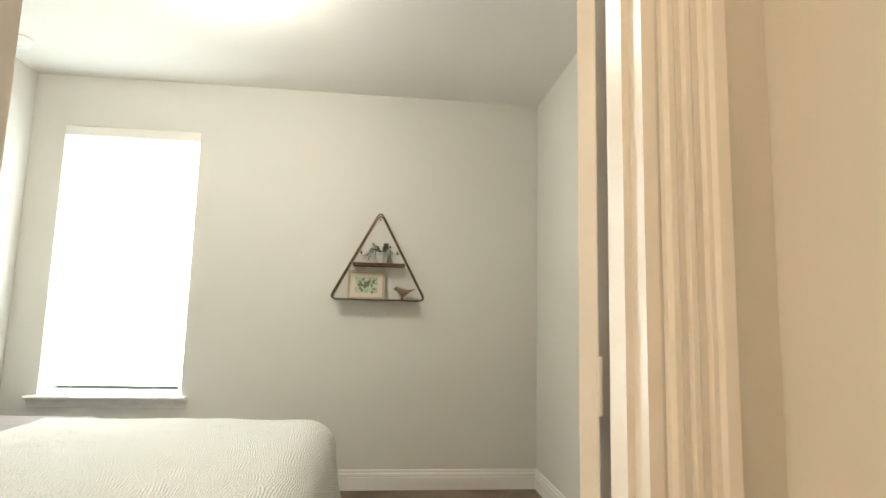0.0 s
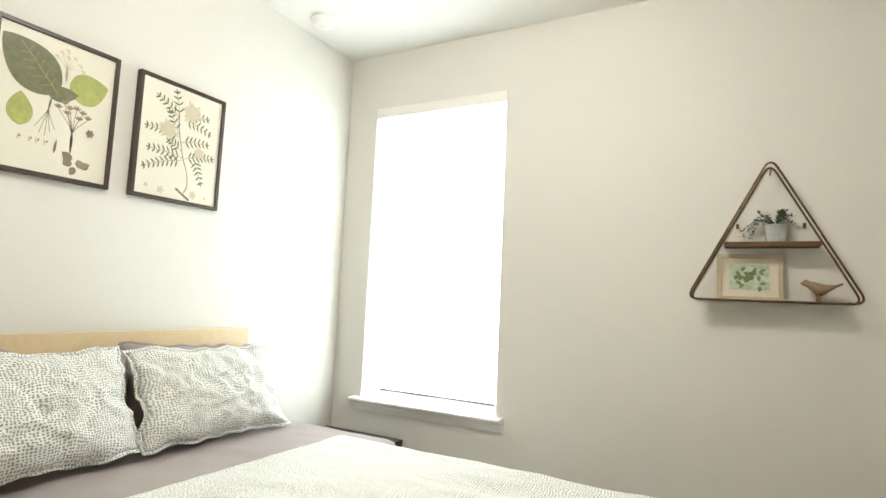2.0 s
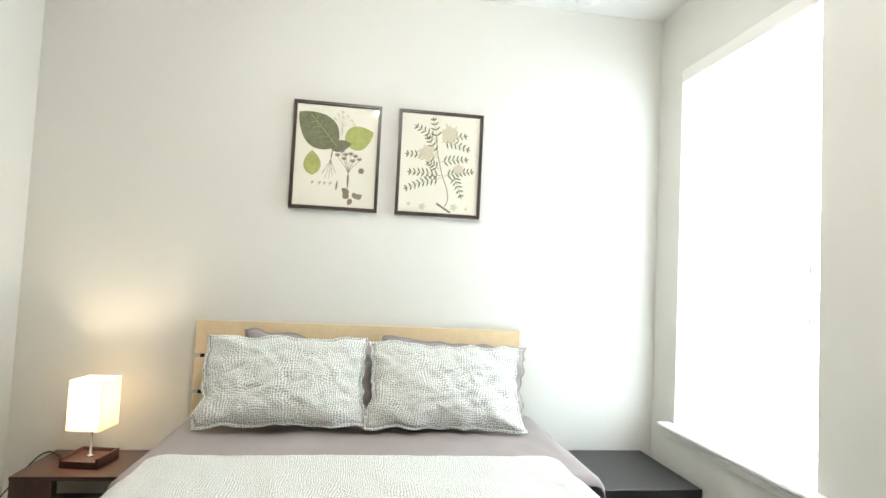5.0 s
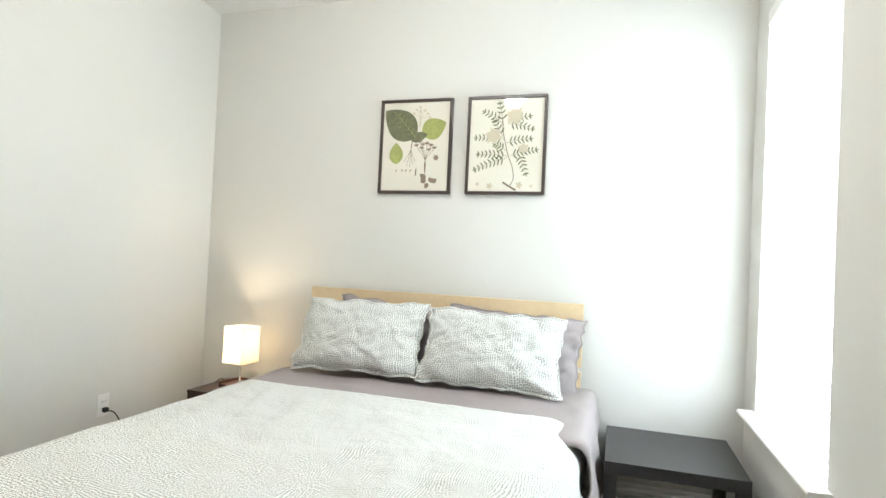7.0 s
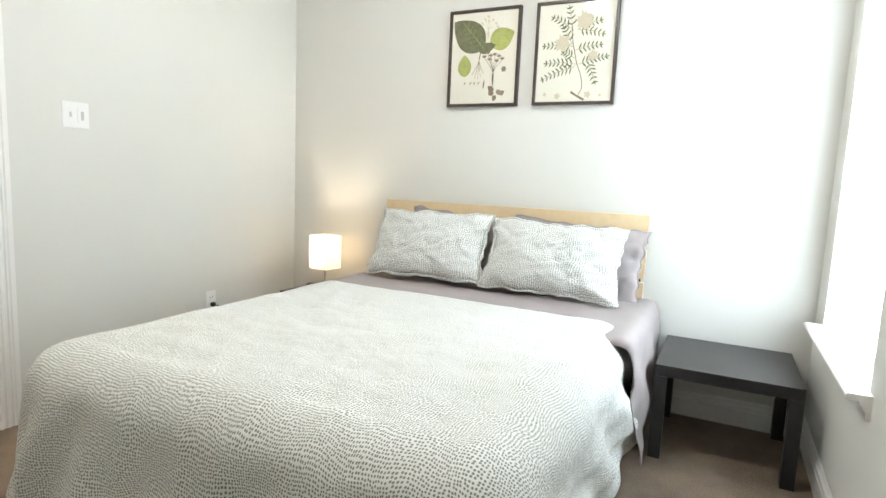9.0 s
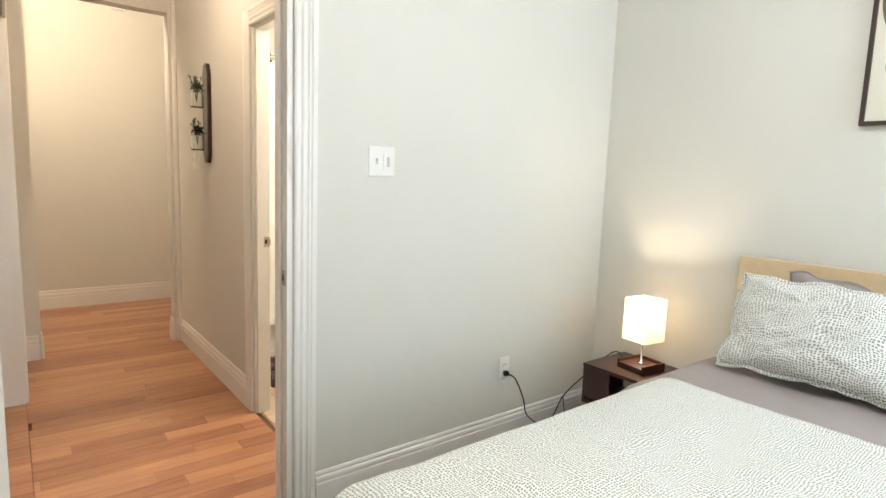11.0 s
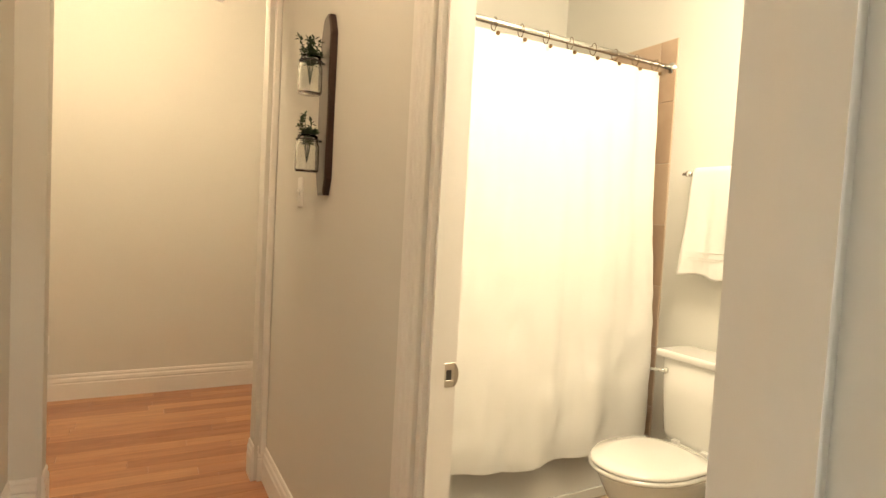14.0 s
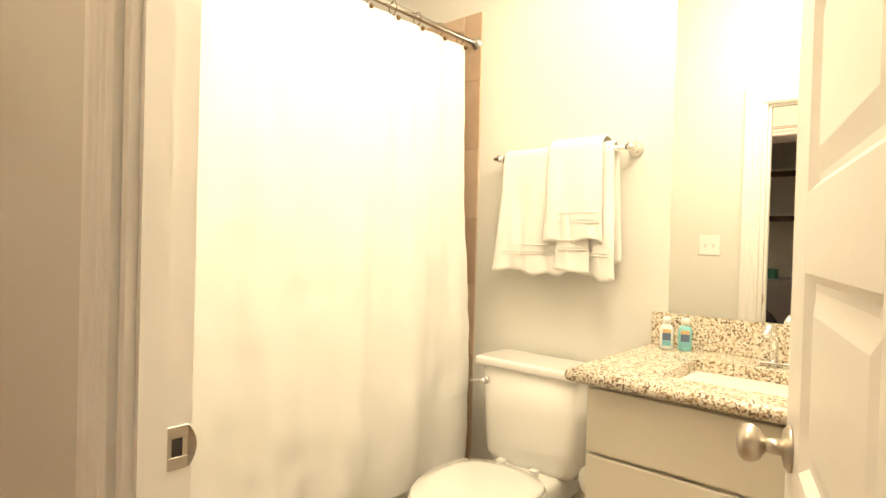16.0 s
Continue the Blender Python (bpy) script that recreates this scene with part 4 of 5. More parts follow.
def draw_two(g, w, h):
    L = lambda u, v: ((u * 2 - 1) * w, (1 - v * 2) * h)
    X = 0.0203
    stem = [(0.58, 0.93), (0.62, 0.86), (0.60, 0.74), (0.54, 0.62), (0.50, 0.50), (0.46, 0.36), (0.44, 0.20)]
    stroke(g["brown"], [L(*p) for p in stem], 0.0045, X)
    stroke(g["brown"], [L(0.48, 0.90), L(0.56, 0.94), L(0.66, 0.985)], 0.011, X + 0.0002)

    def frond(a, b, n, ll, ang=None):
        ya, za = L(*a)
        yb, zb = L(*b)
        stroke(g["mid"], [(ya, za), ((ya + yb) / 2, (za + zb) / 2 + 0.006), (yb, zb)], 0.002, X + 0.0003)
        base = math.degrees(math.atan2(zb - za, yb - ya))
        for i in range(1, n + 1):
            t = i / n
            y, z = ya + (yb - ya) * t, za + (zb - za) * t + 0.006 * math.sin(math.pi * t)
            for s in (-1, 1):
                leaf_shape(g["mid"] if (i + s) % 3 else g["dark"], y, z, ll * (1.1 - 0.5 * t), ll * 0.22, base + s * 58, X + 0.0004, 7)
        leaf_shape(g["mid"], yb, zb, ll * 0.6, ll * 0.2, base, X + 0.0004, 7)
    for a, b, n in (((0.46, 0.28), (0.40, 0.06), 6), ((0.44, 0.26), (0.20, 0.14), 7), ((0.52, 0.25), (0.80, 0.20), 7), ((0.52, 0.27), (0.84, 0.33), 8), ((0.48, 0.44), (0.10, 0.42), 9), ((0.46, 0.42), (0.34, 0.25), 5), ((0.50, 0.48), (0.82, 0.44), 8), ((0.56, 0.62), (0.90, 0.56), 9), ((0.53, 0.62), (0.14, 0.60), 9), ((0.52, 0.64), (0.10, 0.76), 10), ((0.68, 0.60), (0.78, 0.80), 7), ((0.50, 0.56), (0.36, 0.50), 5)):
        frond(a, b, max(4, round(n * 0.75)), 0.036)
    for u, v, r in ((0.61, 0.19, 0.052), (0.33, 0.40, 0.045), (0.74, 0.54, 0.03)):
        for k in range(18):
            y, z = L(u, v)
            leaf_shape(g["pale"], y, z, r * (0.8 + 0.2 * ((k * 7) % 3)), r * 0.34, 10 + k * 20 if r > 0.04 else k * 20, X + 0.0006, 6)
    for u, v, r in ((0.13, 0.92, 0.012), (0.30, 0.94, 0.020), (0.70, 0.93, 0.022), (0.86, 0.94, 0.010)):
        for k in range(5):
            y, z = L(u, v)
            leaf_shape(g["pale"], y, z, r, r * 0.6, 72 * k, X, 6)


picture(2.018, 2.455, 1.592, 2.136, "framed botanical print of broad green leaves and roots", draw_one)
picture(2.545, 2.985, 1.592, 2.136, "framed botanical print of a flowering branch with feathery leaves", draw_two)

# ---- triangle shelf ----
tri = thing("wall_shelf", (-0.073, N, 1.272), "bronze wire triangle shelf with two levels", "wall shelf")
RB, TH2, DEP = 0.0045, 0.618, 0.11


def tri_loop(y, n=6, rc=0.03):
    hw = 0.328
    cs = [Vector((-hw, y, 0)), Vector((hw, y, 0)), Vector((0, y, TH2))]
    out = []
    for i in range(3):
        c, a, b = cs[i], cs[i - 1], cs[(i + 1) % 3]
        da, db = (a - c).normalized(), (b - c).normalized()
        k = rc / math.tan(da.angle(db) / 2)
        for j in range(n + 1):
            t = j / n
            out.append((c + da * k) * (1 - t) ** 2 + c * 2 * t * (1 - t) + (c + db * k) * t * t)
    return out


for y in (-0.006, -DEP):
    bm = bmesh.new()
    tube(bm, tri_loop(y), RB, 8, closed=True)
    part("wire_triangle", bm, WIRE, tri, smooth=True)
for i, (x, z) in enumerate(((-0.27, 0.004), (0.27, 0.004), (0, 0.56))):
    bm = bmesh.new()
    tube(bm, [(x, -0.006, z), (x, -DEP, z)], 0.0035, 6)
    part("tie_rod", bm, WIRE, tri)
part("shelf", boxes((-0.262, -DEP + 0.004, -0.003, 0.262, -0.010, 0.002)), WIRE, tri, "thin bronze bottom shelf")
part("shelf", boxes((-0.180, -DEP + 0.004, 0.237, 0.180, -0.010, 0.241), (-0.178, -DEP + 0.002, 0.232, 0.178, -DEP + 0.008, 0.252), (-0.178, -0.014, 0.232, 0.178, -0.008, 0.252)), WIRE, tri, "thin bronze middle shelf")
for x in (-0.127, 0.127):
    part("bracket", boxes((x - 0.006, -0.012, 0.322, x + 0.006, -0.001, 0.342)), WIRE, tri)

LEAFM = mat("plant_leaf", (0.10, 0.15, 0.08), 0.6, vary=0.4, big=30)


def leaf_quad(bm, p, d, l, w, up=Vector((0, 0, 1))):
    d = d.normalized()
    s = d.cross(up)
    s = s.normalized() if s.length > 1e-3 else Vector((1, 0, 0))
    n = s.cross(d)
    a = bm.verts.new(p)
    b = bm.verts.new(p + d * l * 0.5 + s * w / 2 + n * w * 0.1)
    c = bm.verts.new(p + d * l)
    e = bm.verts.new(p + d * l * 0.5 - s * w / 2 + n * w * 0.1)
    m = bm.verts.new(p + d * l * 0.5 - n * w * 0.1)
    bm.faces.new((a, b, m))
    bm.faces.new((b, c, m))
    bm.faces.new((c, e, m))
    bm.faces.new((e, a, m))


pot = thing("potted_plant", (-0.055, N - 0.052, 1.5095), "small trailing green plant in a galvanised pot on the middle shelf", "potted plant")
bm = bmesh.new()
lathe(bm, [(0.0001, 0), (0.034, 0), (0.036, 0.02), (0.040, 0.05), (0.043, 0.085), (0.046, 0.088), (0.044, 0.092), (0.038, 0.088), (0.036, 0.075), (0.0001, 0.075)], n=28)
part("pot", bm, mat("galvanised", (0.55, 0.58, 0.58), 0.4, 0.5, vary=0.3, scale=90, bump=0.5), pot, smooth=True)
bm = bmesh.new()
rnd = random.Random(4)
for k in range(16):
    a = rnd.uniform(0, 2 * math.pi)
    reach = rnd.uniform(0.03, 0.08) if k > 3 else rnd.uniform(0.09, 0.14)
    if k <= 3:
        a = math.pi + rnd.uniform(-0.4, 0.3)
    pts = [Vector((0, 0, 0.078)), Vector((math.cos(a) * reach * 0.5, math.sin(a) * min(reach, .05) * 0.5, 0.13 + rnd.uniform(-0.02, 0.02))), Vector((math.cos(a) * reach, math.sin(a) * min(reach, .05), (0.12 if k > 3 else 0.06) + rnd.uniform(-0.03, 0.03)))]
    q = smooth_path(pts, 6)
    tube(bm, q, 0.001, 4)
    for i in range(2, len(q)):
        for s in (-1, 1):
            leaf_quad(bm, q[i], Vector((rnd.uniform(-1, 1), rnd.uniform(-1, 1), rnd.uniform(-0.2, 0.8))), 0.016, 0.010)
part("foliage", bm, LEAFM, pot)

pf = thing("framed_print", (-0.155, N - 0.045, 1.2705), "small pale wooden frame with a leaf print on the shelf", "picture")
pfm = Matrix.Rotation(radians(-8), 4, "X")
bm = boxes((-0.128, -0.010, 0.0, -0.110, 0.008, 0.208), (0.110, -0.010, 0.0, 0.128, 0.008, 0.208), (-0.110, -0.010, 0.0, 0.110, 0.008, 0.018), (-0.110, -0.010, 0.190, 0.110, 0.008, 0.208))
bmesh.ops.transform(bm, matrix=pfm, verts=bm.verts)
part("frame", bm, mat("pale_wood", (0.50, 0.42, 0.30), 0.5, vary=0.2, scale=50), pf)
bm = boxes((-0.1098, -0.002, 0.0185, 0.1098, 0.006, 0.1895))
bmesh.ops.transform(bm, matrix=pfm, verts=bm.verts)
part("mat_board", bm, mat("mat_board", (0.66, 0.60, 0.48), 0.7), pf)
bm = boxes((-0.078, -0.004, 0.050, 0.078, -0.0022, 0.160))
bmesh.ops.transform(bm, matrix=pfm, verts=bm.verts)
part("print", bm, mat("leaf_print", (0.62, 0.66, 0.55), 0.6, color2=(0.22, 0.32, 0.18), big=26, scale=40), pf)
bm = bmesh.new()
for k in range(26):
    r = random.Random(k)
    leaf_shape(bm, r.uniform(-0.055, 0.045), r.uniform(0.065, 0.135), 0.026, 0.015, r.uniform(0, 360), 0)
for v in bm.verts:
    v.co = pfm @ Vector((v.co.y, -0.0046, v.co.z))
part("print_leaves", bm, INK["mid"], pf)

bird = thing("bird_figurine", (0.095, N - 0.06, 1.2705), "small carved wooden bird on a peg on the bottom shelf", "figurine")
bm = bmesh.new()
prof = [(-0.062, 0.080, 0.002), (-0.052, 0.082, 0.010), (-0.040, 0.083, 0.016), (-0.028, 0.072, 0.018), (-0.008, 0.060, 0.027), (0.014, 0.056, 0.025), (0.036, 0.062, 0.015), (0.060, 0.072, 0.007), (0.085, 0.083, 0.004)]
rings = []
for x, z, r in prof:
    rings.append([bm.verts.new((x, r * 0.8 * math.cos(2 * math.pi * j / 12), z + r * math.sin(2 * math.pi * j / 12))) for j in range(12)])
for a_, b_ in zip(rings, rings[1:]):
    for j in range(12):
        bm.faces.new((a_[j], a_[(j + 1) % 12], b_[(j + 1) % 12], b_[j]))
bm.faces.new(rings[0][::-1])
bm.faces.new(rings[-1])
tube(bm, [(0, 0, 0.045), (0, 0, 0.0)], 0.008, 8)
part("body", bm, mat("carved_wood", (0.30, 0.19, 0.11), 0.6, vary=0.35, scale=70, bump=0.4), bird, smooth=True)

# ---- hall ----
plq = thing("wall_planter", (HW, -0.94, 1.366), "dark wooden wall plaque holding two glass jars of greenery", "wall planter")
HT = 0.61
bm = bmesh.new()
out = [(-0.034, 0), (0.034, 0), (0.058, 0.055), (0.060, HT - 0.07), (0.030, HT - 0.006), (0.0, HT), (-0.030, HT - 0.006), (-0.060, HT - 0.07), (-0.058, 0.055)]
va = [bm.verts.new((0.001, y, z)) for y, z in out]
vb = [bm.verts.new((0.020, y, z)) for y, z in out]
vc = [bm.verts.new((0.024, y * 0.86, 0.01 + z * 0.968)) for y, z in out]
for p, q in ((va, vb), (vb, vc)):
    for i in range(len(out)):
        bm.faces.new((p[i], p[(i + 1) % len(out)], q[(i + 1) % len(out)], q[i]))
bm.faces.new(va[::-1])
bm.faces.new(vc)
part("board", bm, DARKWOOD, plq, "dark-stained wooden board")
JG = glass_mat("jar_glass", (0.96, 0.98, 0.97), 0.03)
for z in (0.075, 0.335):
    bm = bmesh.new()
    lathe(bm, [(0.0001, 0), (0.036, 0), (0.040, 0.008), (0.040, 0.085), (0.034, 0.102), (0.034, 0.122), (0.031, 0.122), (0.031, 0.102), (0.0365, 0.083), (0.0365, 0.010), (0.033, 0.005), (0.0001, 0.005)], (0.072, 0, z), 24)
    jar = part("jar", bm, JG, plq, "clear glass jar", smooth=True)
    bm = bmesh.new()
    tube(bm, [(0.072 + 0.037 * math.cos(2 * math.pi * k / 20), 0.037 * math.sin(2 * math.pi * k / 20), z + 0.108) for k in range(20)], 0.0025, 6, closed=True)
    tube(bm, [(0.022, 0, z + 0.108), (0.035, 0, z + 0.108)], 0.004, 6)
    part("clamp", bm, BLACK, plq)
    bm = bmesh.new()
    rnd = random.Random(int(z * 100))
    for k in range(12):
        a = rnd.uniform(0, 6.28)
        r = rnd.uniform(0.01, 0.045)
        pts = [Vector((0.072, 0, z + 0.03)), Vector((0.072 + math.cos(a) * 0.014, math.sin(a) * 0.014, z + 0.11)), Vector((0.072 + math.cos(a) * r, math.sin(a) * r, z + 0.13 + rnd.uniform(0, 0.06)))]
        q = smooth_path(pts, 5)
        tube(bm, q, 0.0011, 4)
        for i in range(4, len(q)):
            for _ in range(3):
                leaf_quad(bm, q[i], Vector((rnd.uniform(-1, 1), rnd.uniform(-1, 1), rnd.uniform(-0.3, 1))), 0.020, 0.011)
    part("greenery", bm, mat("jar_leaf", (0.06, 0.10, 0.05), 0.6, vary=0.4, big=30), plq)

det = thing("wall_sensor", (-0.655, FAR, 2.80), "small white square wall sensor high on the far wall", "sensor")
part("housing", boxes((-0.055, 0, -0.05, 0.055, 0.03, 0.05), bevel=0.005), PLASTIC, det)
bm = bmesh.new()
lathe(bm, [(0.0001, 0), (0.028, 0), (0.026, 0.006), (0.014, 0.007), (0.013, 0.003), (0.0001, 0.003)], m=Matrix.Translation((0, 0.0302, 0.0)) @ Matrix.Rotation(-math.pi / 2, 4, "X"), n=24)
part("dial", bm, mat("grey_dial", (0.35, 0.35, 0.34), 0.4), det, smooth=True)

# laundry room, seen in the bathroom mirror
wash = thing("washing_machine", (1.40, -0.62, 0), "grey front-loading washing machine standing under the laundry shelves", "washing machine")
WG = mat("washer_grey", (0.18, 0.18, 0.19), 0.35, 0.3)
part("body", boxes((-0.30, -0.34, 0.02, 0.33, 0.34, 0.98), bevel=0.015), WG, wash)
bm = bmesh.new()
lathe(bm, [(0.0001, 0), (0.23, 0), (0.23, 0.03), (0.19, 0.05), (0.16, 0.03), (0.0001, 0.02)], m=Matrix.Translation((-0.301, 0, 0.52)) @ Matrix.Rotation(-math.pi / 2, 4, "Y"), n=40)
part("door", bm, mat("washer_door", (0.03, 0.03, 0.035), 0.15), wash, "dark round loading door", smooth=True)
bm = bmesh.new()
lathe(bm, [(0.0001, 0), (0.045, 0), (0.04, 0.02), (0.0001, 0.022)], m=Matrix.Translation((-0.301, 0.05, 0.88)) @ Matrix.Rotation(-math.pi / 2, 4, "Y"), n=24)
part("dial", bm, CHROME, wash, smooth=True)
for z, d in ((1.95, 0.38), (1.55, 0.30)):
    sh = thing("laundry_shelf", (1.75, -0.7, z), "white laundry room shelf fixed to the wall", "shelf", group="laundry shelves")
    part("board", boxes((-d, -0.9, 0, -0.001, 0.9, 0.02)), TRIM, sh)
    part("rail", boxes((-d, -0.9, -0.05, -d + 0.02, 0.9, -0.0005)), DARKWOOD, sh)
sb = thing("storage_box", (1.28, -0.52, 0.98), "small green box on the washing machine", "box")
part("box_body", boxes((-0.07, -0.06, 0, 0.07, 0.06, 0.09), bevel=0.006), mat("green_box", (0.05, 0.22, 0.15), 0.5), sb)
rb = thing("storage_box", (1.28, -0.66, 0.98), "small red box on the washing machine", "box")
part("box_body", boxes((-0.07, -0.05, 0, 0.07, 0.05, 0.06), bevel=0.006), mat("red_box", (0.45, 0.07, 0.07), 0.5), rb)

# ---- bathroom ----
tub = thing("bathtub", (0, 0, 0), "white bathtub behind the shower curtain", "bathtub")
bm = bmesh.new()
TX0, TX1, TY0, TY1, TZ = BW + 0.012, BE - 0.002, BSOUTH + 0.012, TUB, 0.42
box(bm, TX0, TY1 - 0.06, 0, TX1, TY1, TZ, 0.012)
box(bm, TX0, TY0, 0, TX1, TY0 + 0.05, TZ)
box(bm, TX0, TY0 + 0.05, 0, TX0 + 0.07, TY1 - 0.06, TZ)
box(bm, TX1 - 0.07, TY0 + 0.05, 0, TX1, TY1 - 0.06, TZ)
box(bm, TX0 + 0.07, TY0 + 0.05, 0, TX1 - 0.07, TY1 - 0.06, 0.08)
part("shell", bm, CERAMIC, tub)
part("kick_strip", boxes((TX0, TUB + 0.0005, 0, TX1, TUB + 0.012, 0.05), bevel=0.003), CERAMIC, tub)

rod = thing("curtain_rod", (0, -0.955, 2.10), "chrome shower curtain rod between the bathroom walls", "curtain rod")
bm = bmesh.new()
tube(bm, [(BW + 0.004, 0, 0), (BE - 0.004, 0, 0)], 0.0125, 14)
part("pole", bm, CHROME, rod, smooth=True)
for x, s in ((BW + 0.001, 1), (BE - 0.001, -1)):
    bm = bmesh.new()
    lathe(bm, [(0.0001, 0), (0.032, 0), (0.03, 0.008), (0.018, 0.02), (0.0001, 0.02)], m=Matrix.Translation((x, 0, 0)) @ Matrix.Rotation(s * math.pi / 2, 4, "Y"), n=24)
    part("flange", bm, CHROME, rod, smooth=True)

cur = thing("shower_curtain", (0, -0.945, 0), "plain white fabric shower curtain drawn across the tub", "shower curtain")
bm = bmesh.new()
NX, NZ = 170, 70
CX0, CX1, CZ0, CZ1 = BW + 0.10, BE - 0.03, 0.27, 2.06
g = []
for i in range(NX + 1):
    col = []
    for j in range(NZ + 1):
        u, v = i / NX, j / NZ
        x = CX0 + (CX1 - CX0) * u
        z = CZ0 + (CZ1 - CZ0) * v + (0.012 * math.sin(u * 11) - 0.01 * math.cos(u * 24)) * (1 - v)
        k = 1 - v
        y = 0.0035 * math.sin(u * 2 * math.pi * 11) * (0.35 + v * 0.5) + 0.03 * k * noise.noise(Vector((x * 3.5, z * 0.8, 0))) + 0.008 * noise.noise(Vector((x * 14, z * 3, 2)))
        y += 0.035 * math.exp(-((x + 1.02) / 0.07) ** 2) * (0.3 + k) * math.sin(z * 2.0 + 0.5) + 0.018 * k * math.sin(x * 21 + 1.5 * z)
        y += 0.012 * noise.noise(Vector((x * 6, z * 9, 4))) * max(0, 1 - v * 3)
        y += 0.006 * noise.noise(Vector((x * 9 + z * 5, z * 11, 7))) * (0.25 + k) - 0.010 * abs(noise.noise(Vector((x * 5 - z * 2, z * 6 + x * 3, 11)))) * (0.3 + k)
        y -= 0.05 * math.exp(-((x + 1.0) / 0.10) ** 2 - ((z - 0.62) / 0.16) ** 2) * math.sin((x + z * 0.7) * 26)
        x2 = x - (0.03 * math.sin(math.pi * min(1, v * 1.6)) * (1 - u) if u < 0.3 else 0)
        col.append(bm.verts.new((x2, y + 0.035 * k, z)))
    g.append(col)
for i in range(NX):
    for j in range(NZ):
        bm.faces.new((g[i][j], g[i + 1][j], g[i + 1][j + 1], g[i][j + 1]))
part("cloth", bm, CURTM, cur, smooth=True)
for i in range(12):
    x = CX0 + 0.02 + (CX1 - CX0 - 0.04) * i / 11
    r = thing("curtain_ring", (x, -0.955, 2.10), "bronze curtain hook with a bead on the rod", "curtain ring", group="curtain rings on the rod")
    bm = bmesh.new()
    tube(bm, [(0.002 * math.sin(k), 0.020 * math.cos(2 * math.pi * k / 16), -0.008 + 0.027 * math.sin(2 * math.pi * k / 16)) for k in range(16)], 0.0017, 6, closed=True)
    part("hook", bm, WIRE, r, smooth=True)
    bm = bmesh.new()
    bmesh.ops.create_uvsphere(bm, u_segments=12, v_segments=8, radius=0.009, matrix=Matrix.Translation((0, 0.03, -0.052)))
    part("bead", bm, WIRE, r, smooth=True)

bar = thing("towel_bar", (BW, -0.49, 1.575), "chrome towel bar on the bathroom wall", "towel bar")
bm = bmesh.new()
tube(bm, [(0.06, -0.31, 0), (0.06, 0.29, 0)], 0.008, 12)
part("rail", bm, CHROME, bar, smooth=True)
for y in (-0.28, 0.27):
    bm = bmesh.new()
    lathe(bm, [(0.0001, 0.001), (0.027, 0.001), (0.027, 0.010), (0.016, 0.018), (0.010, 0.03), (0.010, 0.05), (0.015, 0.056), (0.015, 0.068), (0.0001, 0.072)], m=Matrix.Translation((0, y, 0)) @ Matrix.Rotation(math.pi / 2, 4, "Y"), n=24)
    part("mount", bm, CHROME, bar, smooth=True)


def towel(y0, y1, front, back, off, label, seed, group=""):
    t = thing("towel", (BW + 0.06, 0, 1.575), label, "towel", group=group)
    bm = bmesh.new()
    g = []
    nu, nv = 46, 70
    total = front + back + math.pi * off
    for i in range(nu + 1):
        col = []
        y = y0 + (y1 - y0) * i / nu
        for j in range(nv + 1):
            s = total * j / nv
            if s < back:
                x, z = -off, -(back - s)
            elif s < back + math.pi * off:
                a = (s - back) / off
                x, z = -off * math.cos(a), off * math.sin(a)
            else:
                x, z = off, -(s - back - math.pi * off)
            d = max(0, -z)
            x += (1 if x > 0 else 0.2) * (0.012 * d / 0.4 * math.sin(y * 42 + seed) + (0.016 * noise.noise(Vector((y * 9, z * 4, seed))) + 0.010 * noise.noise(Vector((y * 26, z * 6 + y * 8, seed + 2)))) * min(1, d * 5) + 0.02 * d)
            spread = (y - (y0 + y1) / 2) * 0.12 * d / 0.45
            z2 = z + (0.020 * noise.noise(Vector((y * 7, 0, seed))) + 0.020 * noise.noise(Vector((y * 16, 0.5, seed)))) * d / 0.4
            col.append(bm.verts.new((x, y + spread + 0.004 * noise.noise(Vector((y * 3, z * 9, seed))), z2)))
        g.append(col)
    for i in range(nu):
        for j in range(nv):
            bm.faces.new((g[i][j], g[i + 1][j], g[i + 1][j + 1], g[i][j + 1]))
    bm.normal_update()
    bmesh.ops.solidify(bm, geom=bm.faces[:], thickness=0.006)
    part("cloth", bm, TOWELM, t, smooth=True)
    bm = bmesh.new()
    for dz in (0.075, 0.085, 0.11):
        pts = [(g_ := (off + 0.0095 + 0.02 * (front - dz) + 0.012 * (front - dz) / 0.4 * math.sin(y * 42 + seed) + 0.014 * noise.noise(Vector((y * 9, -(front - dz) * 4, seed))), y * 1.0 + (y - (y0 + y1) / 2) * 0.12, -(front - dz))) for y in [y0 + 0.01 + (y1 - y0 - 0.02) * k / 24 for k in range(25)]]
        tube(bm, pts, 0.0025, 5)
    part("woven_band", bm, TOWELM, t, smooth=True)
    return t


towel(-0.73, -0.27, 0.46, 0.40, 0.020, "large white cotton towel folded over the towel bar", 1.0)
towel(-0.51, -0.30, 0.34, 0.30, 0.044, "small white hand towel hung over the large one", 4.0)
towel(-0.47, -0.35, 0.44, 0.20, 0.034, "white face cloth hung under the hand towel", 7.0)

